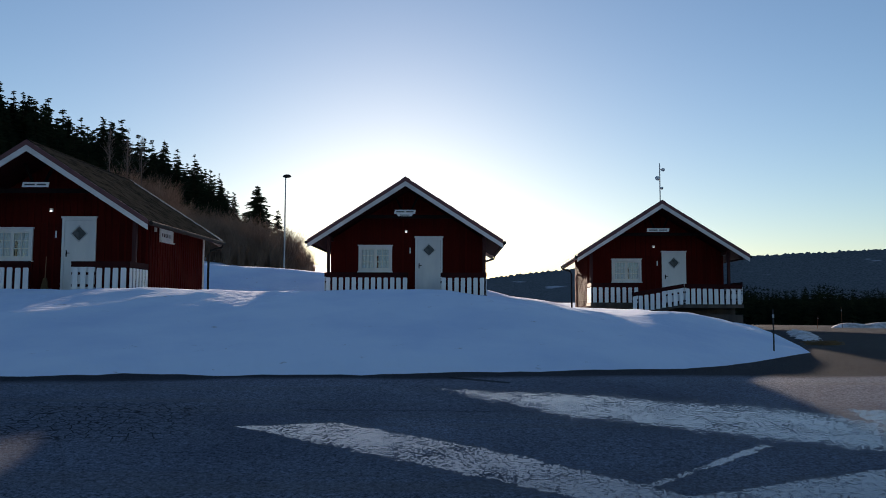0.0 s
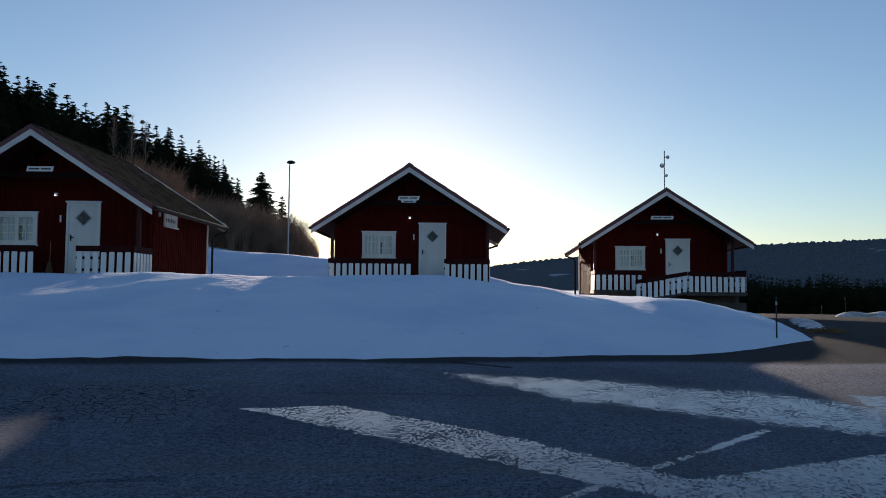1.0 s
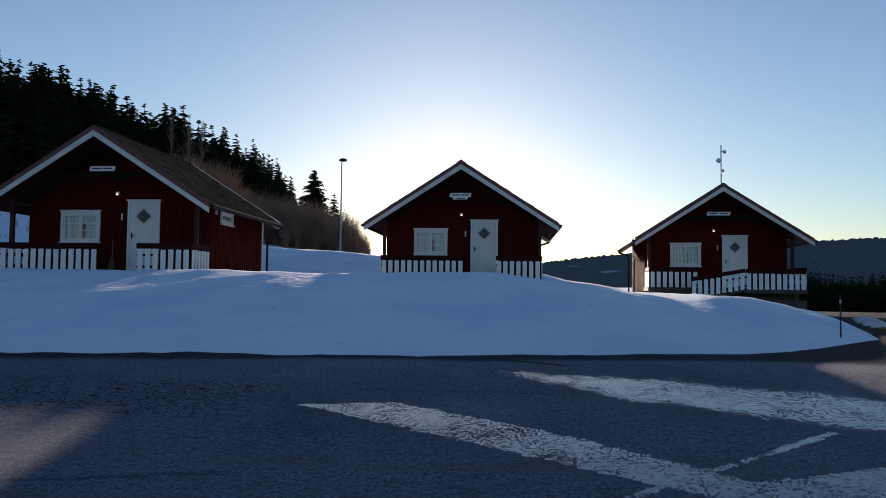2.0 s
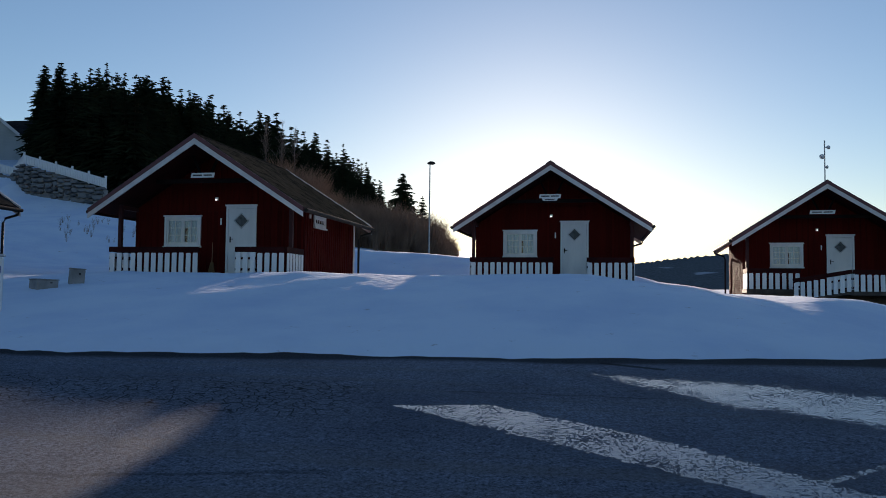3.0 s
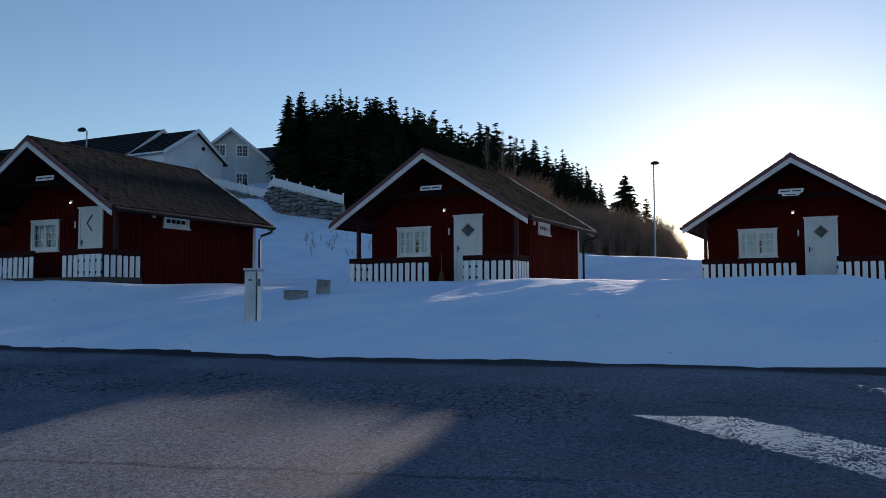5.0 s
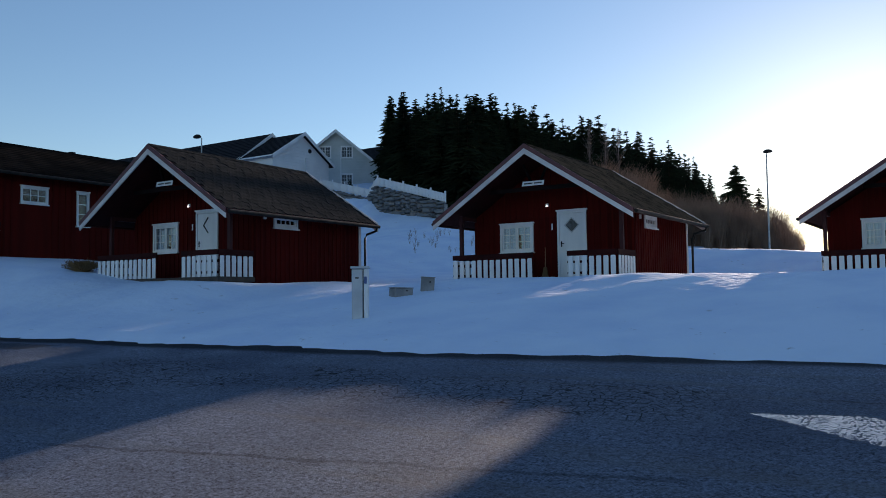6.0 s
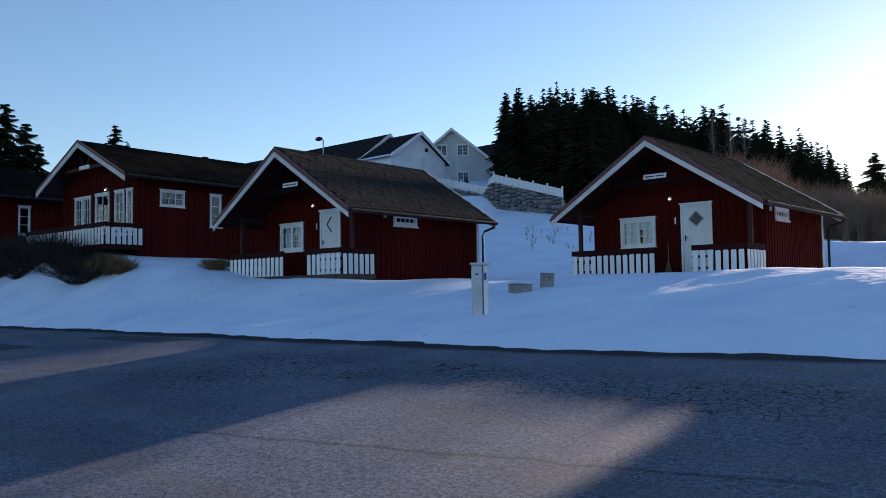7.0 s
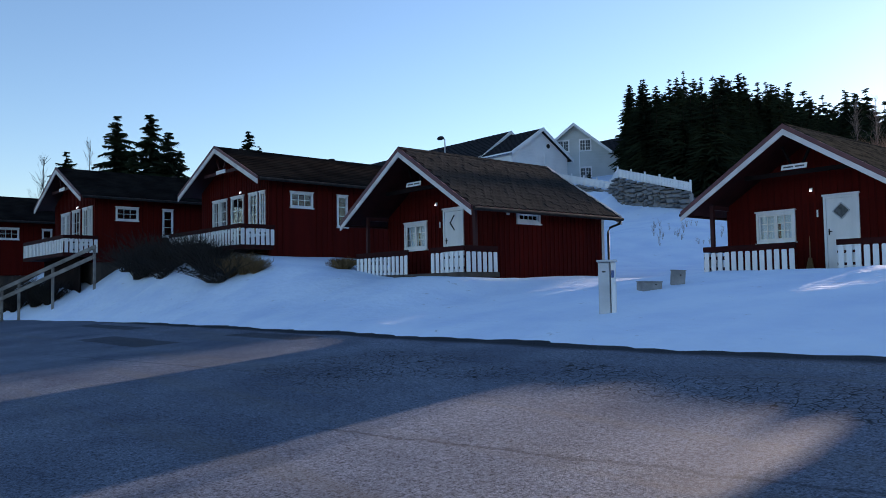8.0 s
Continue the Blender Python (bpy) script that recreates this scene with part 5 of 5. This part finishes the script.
# ---- houses above ----
def house(name, m, label, w, l, eave, ridge, base, wallm, windows, over=0.45, side_windows=()):
    """Gable at y = 0 facing -y, ridge along +y; heights are of the world."""
    ob = thing(name, m, label, "house")
    sl = (ridge - eave) / (w / 2 + over)
    wall_top = eave + over * sl
    bm = bmesh.new()
    prism(bm, [(-w / 2, base), (w / 2, base), (w / 2, wall_top - 0.15), (0, ridge - 0.18), (-w / 2, wall_top - 0.15)], 0, l)
    part("wall", bm, wallm, ob)
    n = int((ridge - base) / 0.28)
    for i in range(n):
        z = base + 0.3 + i * 0.28
        half = w / 2 if z < wall_top - 0.2 else (ridge - 0.35 - z) / sl
        if half > 0.15:
            piece("clapboard", CLAP[wallm.name], ob, at(0, -0.012, z, 0, (2 * half - 0.05, 0.03, 0.02)))
    for s in (1, -1):
        bm = bmesh.new()
        e = s * (w / 2 + over)
        prism(bm, [(0, ridge), (e, eave), (e, eave - 0.14), (0, ridge - 0.17)], -over, l + over)
        part("roof", bm, TILE, ob)
        bm = bmesh.new()
        for r in range(14):
            a, b = r / 14, (r + 1) / 14
            prism(bm, [(e * a, ridge - (ridge - eave) * a + 0.02), (e * b, ridge - (ridge - eave) * b + 0.06), (e * b, ridge - (ridge - eave) * b + 0.004), (e * a, ridge - (ridge - eave) * a + 0.004)], -over + 0.01, l + over - 0.01)
        part("tile_field", bm, TILE, ob)["kind"] = "stuff"
        for y0 in (-over - 0.05, l + over + 0.001):
            bm = bmesh.new()
            prism(bm, [(0, ridge + 0.08), (e, eave + 0.08), (e, eave - 0.24), (0, ridge - 0.26)], y0, y0 + 0.049)
            part("barge_board", bm, HOUSEWHITE, ob)
        bm = bmesh.new()
        tube(bm, [(e + s * 0.07, -over, eave - 0.06), (e + s * 0.07, l + over, eave - 0.07)], 0.07)
        part("gutter", bm, HOUSEWHITE, ob)
    for x0, x1, z0, z1 in windows:
        wn_ = window_unit(ob, "window", x0, x1, z0, z1, -0.03, cols=2, sub=(2, 3), curtain=False)
        part("blind", boxes((x0 + 0.05, x1 - 0.05, -0.002, -0.0005, z0 + 0.05, z1 - 0.05)), DARKGLASS, wn_)
    bm = bmesh.new()
    tube(bm, [(w * 0.06, -0.06, base), (w * 0.06, -0.06, ridge - 2.2)], 0.05)
    part("downpipe", bm, HOUSEWHITE, ob)
    return ob


CLAP = {}
for mm in (HOUSEWHITE, HOUSEGREY):
    _b = bmesh.new()
    bmesh.ops.create_cube(_b, size=1.0)
    CLAP[mm.name] = shared("clapboard", _b, mm)

house("gabled_house", pose(-55.05, 63.4, 0, 0, 0, 36), "pale grey wooden house with dark roof above a stone wall", 8.7, 9.0, 14.9, 18.85, 9.5, HOUSEGREY,
      [(-1.75, -0.5, 15.95, 17.2), (0.5, 1.75, 15.95, 17.2), (0.5, 1.75, 13.0, 14.3)])
wing = house("side_house", pose(-58.3, 77.0, 0, 0, 0, 90), "dark-roofed wing of a pale house with a balcony", 7.0, 8.0, 17.0, 19.7, 10.5, HOUSEGREY, [], over=0.5)
bal = new("balcony")
bal.parent = wing
bal.matrix_local = wing.matrix_world.inverted() @ pose(-58.25, 74.2, 15.0)
bal["label"] = "white railed balcony"
part("slab", boxes((0, 1.6, 0, 2.6, -0.15, 0)), HOUSEWHITE, bal)
part("balustrade", boxes((1.5, 1.58, 0, 2.6, 0.9, 1.0), (0, 1.5, 0, 0.06, 0.9, 1.0)), HOUSEWHITE, bal)
for i in range(7):
    part("baluster", boxes((1.52, 1.56, 0.1 + i * 0.38, 0.16 + i * 0.38, 0.0, 0.9)), HOUSEWHITE, bal)
for i in range(2):
    part("post", boxes((1.45, 1.57, 0.0 + i * 2.48, 0.12 + i * 2.48, -3, -0.15)), HOUSEWHITE, bal)
long_house = house("long_house", pose(-50.0, 52.9, 0, 0, 0, 90), "long white house with black tiled roof above a garden wall", 7.2, 3.6, 13.75, 16.25, 9.0, HOUSEWHITE,
      [], over=0.4)
house("white_house", pose(-54.1, 52.9, 0, 0, 0, 90), "rear range of a long white house with black roof", 7.6, 23.5, 13.6, 16.65, 9.0, HOUSEWHITE, [], over=0.4)

bm = bmesh.new()
bmesh.ops.create_cone(bm, cap_ends=True, segments=14, radius1=0.2, radius2=0.2, depth=0.06)
bmesh.ops.rotate(bm, verts=bm.verts, matrix=Matrix.Rotation(radians(90), 3, "Y"))
part("gable_vent", bm, METAL, long_house, "small dark round vent", long_house.matrix_world.inverted() @ pose(-49.95, 53.9, 14.75))

# stone retaining wall with white fence
def stone_mesh(seed):
    rnd = random.Random(seed)
    bm = bmesh.new()
    bmesh.ops.create_icosphere(bm, subdivisions=1, radius=0.62)
    for v in bm.verts:
        v.co = Vector((max(-0.5, min(0.5, v.co.x * 1.15)), max(-0.5, min(0.5, v.co.y * 1.15)), max(-0.5, min(0.5, v.co.z * 1.15)))) * rnd.uniform(0.88, 1.06)
    return shared("stone", bm, STONE)


STONES = [stone_mesh(i) for i in range(6)]
sw = thing("stone_wall", Matrix.Identity(4), "retaining wall of rough grey stones above the snow", "stone wall")
rnd = random.Random(31)
RUN = [((-49.5, 54.3), 11.55, 10.0), ((-42.9, 53.2), 9.95, 8.9), ((-41.15, 52.0), 10.70, 8.4), ((-33.6, 50.7), 8.62, 7.6)]
bm = bmesh.new()
for (p, t0, b0), (q, t1, b1) in zip(RUN, RUN[1:]):
    P0, P1 = Vector((*p, 0)), Vector((*q, 0))
    vs = [bm.verts.new((P0.x, P0.y + 0.35, b0 - 1)), bm.verts.new((P1.x, P1.y + 0.35, b1 - 1)), bm.verts.new((P1.x, P1.y + 0.35, t1 - 0.1)), bm.verts.new((P0.x, P0.y + 0.35, t0 - 0.1)),
          bm.verts.new((P0.x, P0.y + 0.9, b0 - 1)), bm.verts.new((P1.x, P1.y + 0.9, b1 - 1)), bm.verts.new((P1.x, P1.y + 0.9, t1 - 0.1)), bm.verts.new((P0.x, P0.y + 0.9, t0 - 0.1))]
    for f in ((0, 1, 2, 3), (3, 2, 6, 7), (4, 7, 6, 5), (0, 3, 7, 4), (1, 5, 6, 2)):
        bm.faces.new([vs[i] for i in f])
    ln = (P1 - P0).length
    ang = math.atan2(P1.y - P0.y, P1.x - P0.x)
    s = 0.0
    while s < ln - 0.2:
        w = rnd.uniform(0.4, 0.85)
        f = (s + w / 2) / ln
        c = P0.lerp(P1, min(f, 1))
        lo, hi = b0 + (b1 - b0) * f, t0 + (t1 - t0) * f
        z = lo - 0.2
        while z < hi - 0.08:
            h = min(rnd.uniform(0.22, 0.46), hi - z)
            ww = w * rnd.uniform(0.85, 1.15)
            piece("stone", STONES[rnd.randrange(6)], sw, at(c.x + rnd.uniform(-0.12, 0.12), c.y + 0.28 + rnd.uniform(-0.05, 0.05), z + h / 2, ang + rnd.uniform(-0.1, 0.1), (ww, 0.4, h)))
            z += h
        s += w
part("core", bm, CONC, sw)

gf = thing("garden_fence", Matrix.Identity(4), "white garden fence on top of the stone wall", "fence")
_b = bmesh.new()
bmesh.ops.create_cube(_b, size=1.0)
FENCEBOARD = shared("board", _b, HOUSEWHITE)
for (p, t0, b0), (q, t1, b1) in zip(RUN, RUN[1:]):
    P0, P1 = Vector((p[0], p[1] + 0.5, t0)), Vector((q[0], q[1] + 0.5, t1))
    ln = (P1 - P0).length
    ang = math.atan2(P1.y - P0.y, P1.x - P0.x)
    n = int(ln / 0.16)
    for i in range(n):
        c = P0.lerp(P1, (i + 0.5) / n)
        piece("board", FENCEBOARD, gf, at(c.x, c.y, c.z + 0.38, ang, (0.125, 0.03, 0.66)))
    m_ = int(ln / 1.9) + 1
    for i in range(m_ + 1):
        c = P0.lerp(P1, i / m_)
        piece("post", FENCEBOARD, gf, at(c.x, c.y + 0.08, c.z + 0.42, ang, (0.11, 0.11, 0.95)))
    for dz in (0.15, 0.62):
        bm = bmesh.new()
        beam(bm, P0 + Vector((0, 0.035, dz)), P1 + Vector((0, 0.035, dz)), 0.03, 0.09)
        part("rail", bm, HOUSEWHITE, gf)
bush = raw("round_bush", *conifer_arrays(0.9, 0.45, random.Random(3), 10, 9, 4, 0.0)[:2], NEEDLE)
bush.matrix_world = pose(-46.3, 55.2, snow_at(-46.3, 55.2) + 0.25)
tagged(bush, "small dark round evergreen bush in a garden", "bush")

# ---- distance ----
def hill_sheet(name, az0, az1, r0, r1, prof, z0, label, seed, rough=6.0, mat=FARHILL):
    verts, faces = [], []
    rnd_ = random.Random(seed)
    na, nr = 900, 30
    for i in range(na + 1):
        az = az0 + (az1 - az0) * i / na
        el = sum(float(np.interp(az + o_, *prof)) for o_ in (-3, -2, -1, 0, 1, 2, 3)) / 7
        for j in range(nr + 1):
            q = j / nr
            d = r0 + (r1 - r0) * q
            x, y = polar(az, d)
            top = r1 * math.tan(radians(el)) + 1.6
            z = z0 + (top - z0) * q ** 1.1
            z += rough * q * (1 - q) * noise.noise(Vector((x * 0.003, y * 0.003, seed))) * 1.2
            if j >= nr - 1:
                z += rough * (0.16 * noise.noise(Vector((az * 2.1, 0, seed))) + 0.10 * noise.noise(Vector((az * 6.0, 3, seed))) + rnd_.uniform(-0.10, 0.22))
            verts.append((x, y, z))
    for i in range(na):
        for j in range(nr):
            a = i * (nr + 1) + j
            faces.append((a, a + nr + 1, a + nr + 2, a + 1))
    ob = raw(name, verts, faces, mat, smooth=True)
    tagged(ob, label, "hill", kind="structure")


hill_sheet("backdrop_hill", -12, 75, 1050, 1500, ([-12, -4, 3, 6.5, 9, 13, 19, 24, 28, 45, 75], [0.6, 1.0, 1.9, 2.7, 2.6, 2.9, 3.4, 3.6, 3.7, 3.9, 3.0]), -25, "far hill with woods paled for haze and snow patches", 2, 10.0)
hill_sheet("backdrop_ridge", -130, -40, 600, 900, ([-130, -95, -80, -74, -60, -40], [3.5, 4.6, 5.8, 6.0, 5.0, 5.0]), 5, "far wooded ridge with haze put into its colour", 4, 8.0)

hill_sheet("wooded_rise", 13, 54, 212, 330, ([13, 18, 30, 54], [0.1, 0.55, 0.65, 0.5]), -5, "low dark wooded rise in the valley", 6, 2.0, NEEDLE)

rnd = random.Random(12)
fv, ff, o = [], [], 0
FP = [conifer_arrays(1.0, 0.24, random.Random(90 + i), 12, 8, 0, -0.05) for i in range(4)]
FP = [(np.array(p[0]), p[1]) for p in FP]
for i in range(1900):
    az = 15.0 + 34 * rnd.random()
    d = rnd.uniform(215, 300)
    x, y = polar(az, d)
    z = float(ground_z(x, y)) - 0.3
    el = 1.25 + 0.18 * math.sin(az * 1.3) + rnd.uniform(-0.6, 0.25)
    h = max(1.6 + d * math.tan(radians(el)) - z, 3)
    pv, pf = FP[i % 4]
    a = rnd.random() * 6.28
    c, s = math.cos(a), math.sin(a)
    R = np.array([[c * h, -s * h, 0], [s * h, c * h, 0], [0, 0, h]])
    fv.append(pv @ R.T + (x, y, z))
    ff += [tuple(k + o for k in f) for f in pf]
    o += len(pv)
belt = raw("spruce_belt", np.concatenate(fv).tolist(), ff, NEEDLE)
tagged(belt, "belt of dark spruces along the valley road", "wood", kind="stuff")


field = sheet("valley_field", np.linspace(30, 140, 40), np.linspace(420, 620, 30), lambda X, Y: -2.0 + (Y - 420) * 0.045 + 1.5 * np.sin(X * 0.05), SNOW)
tagged(field, "distant snow-covered field below the hill", "snow field", kind="structure")
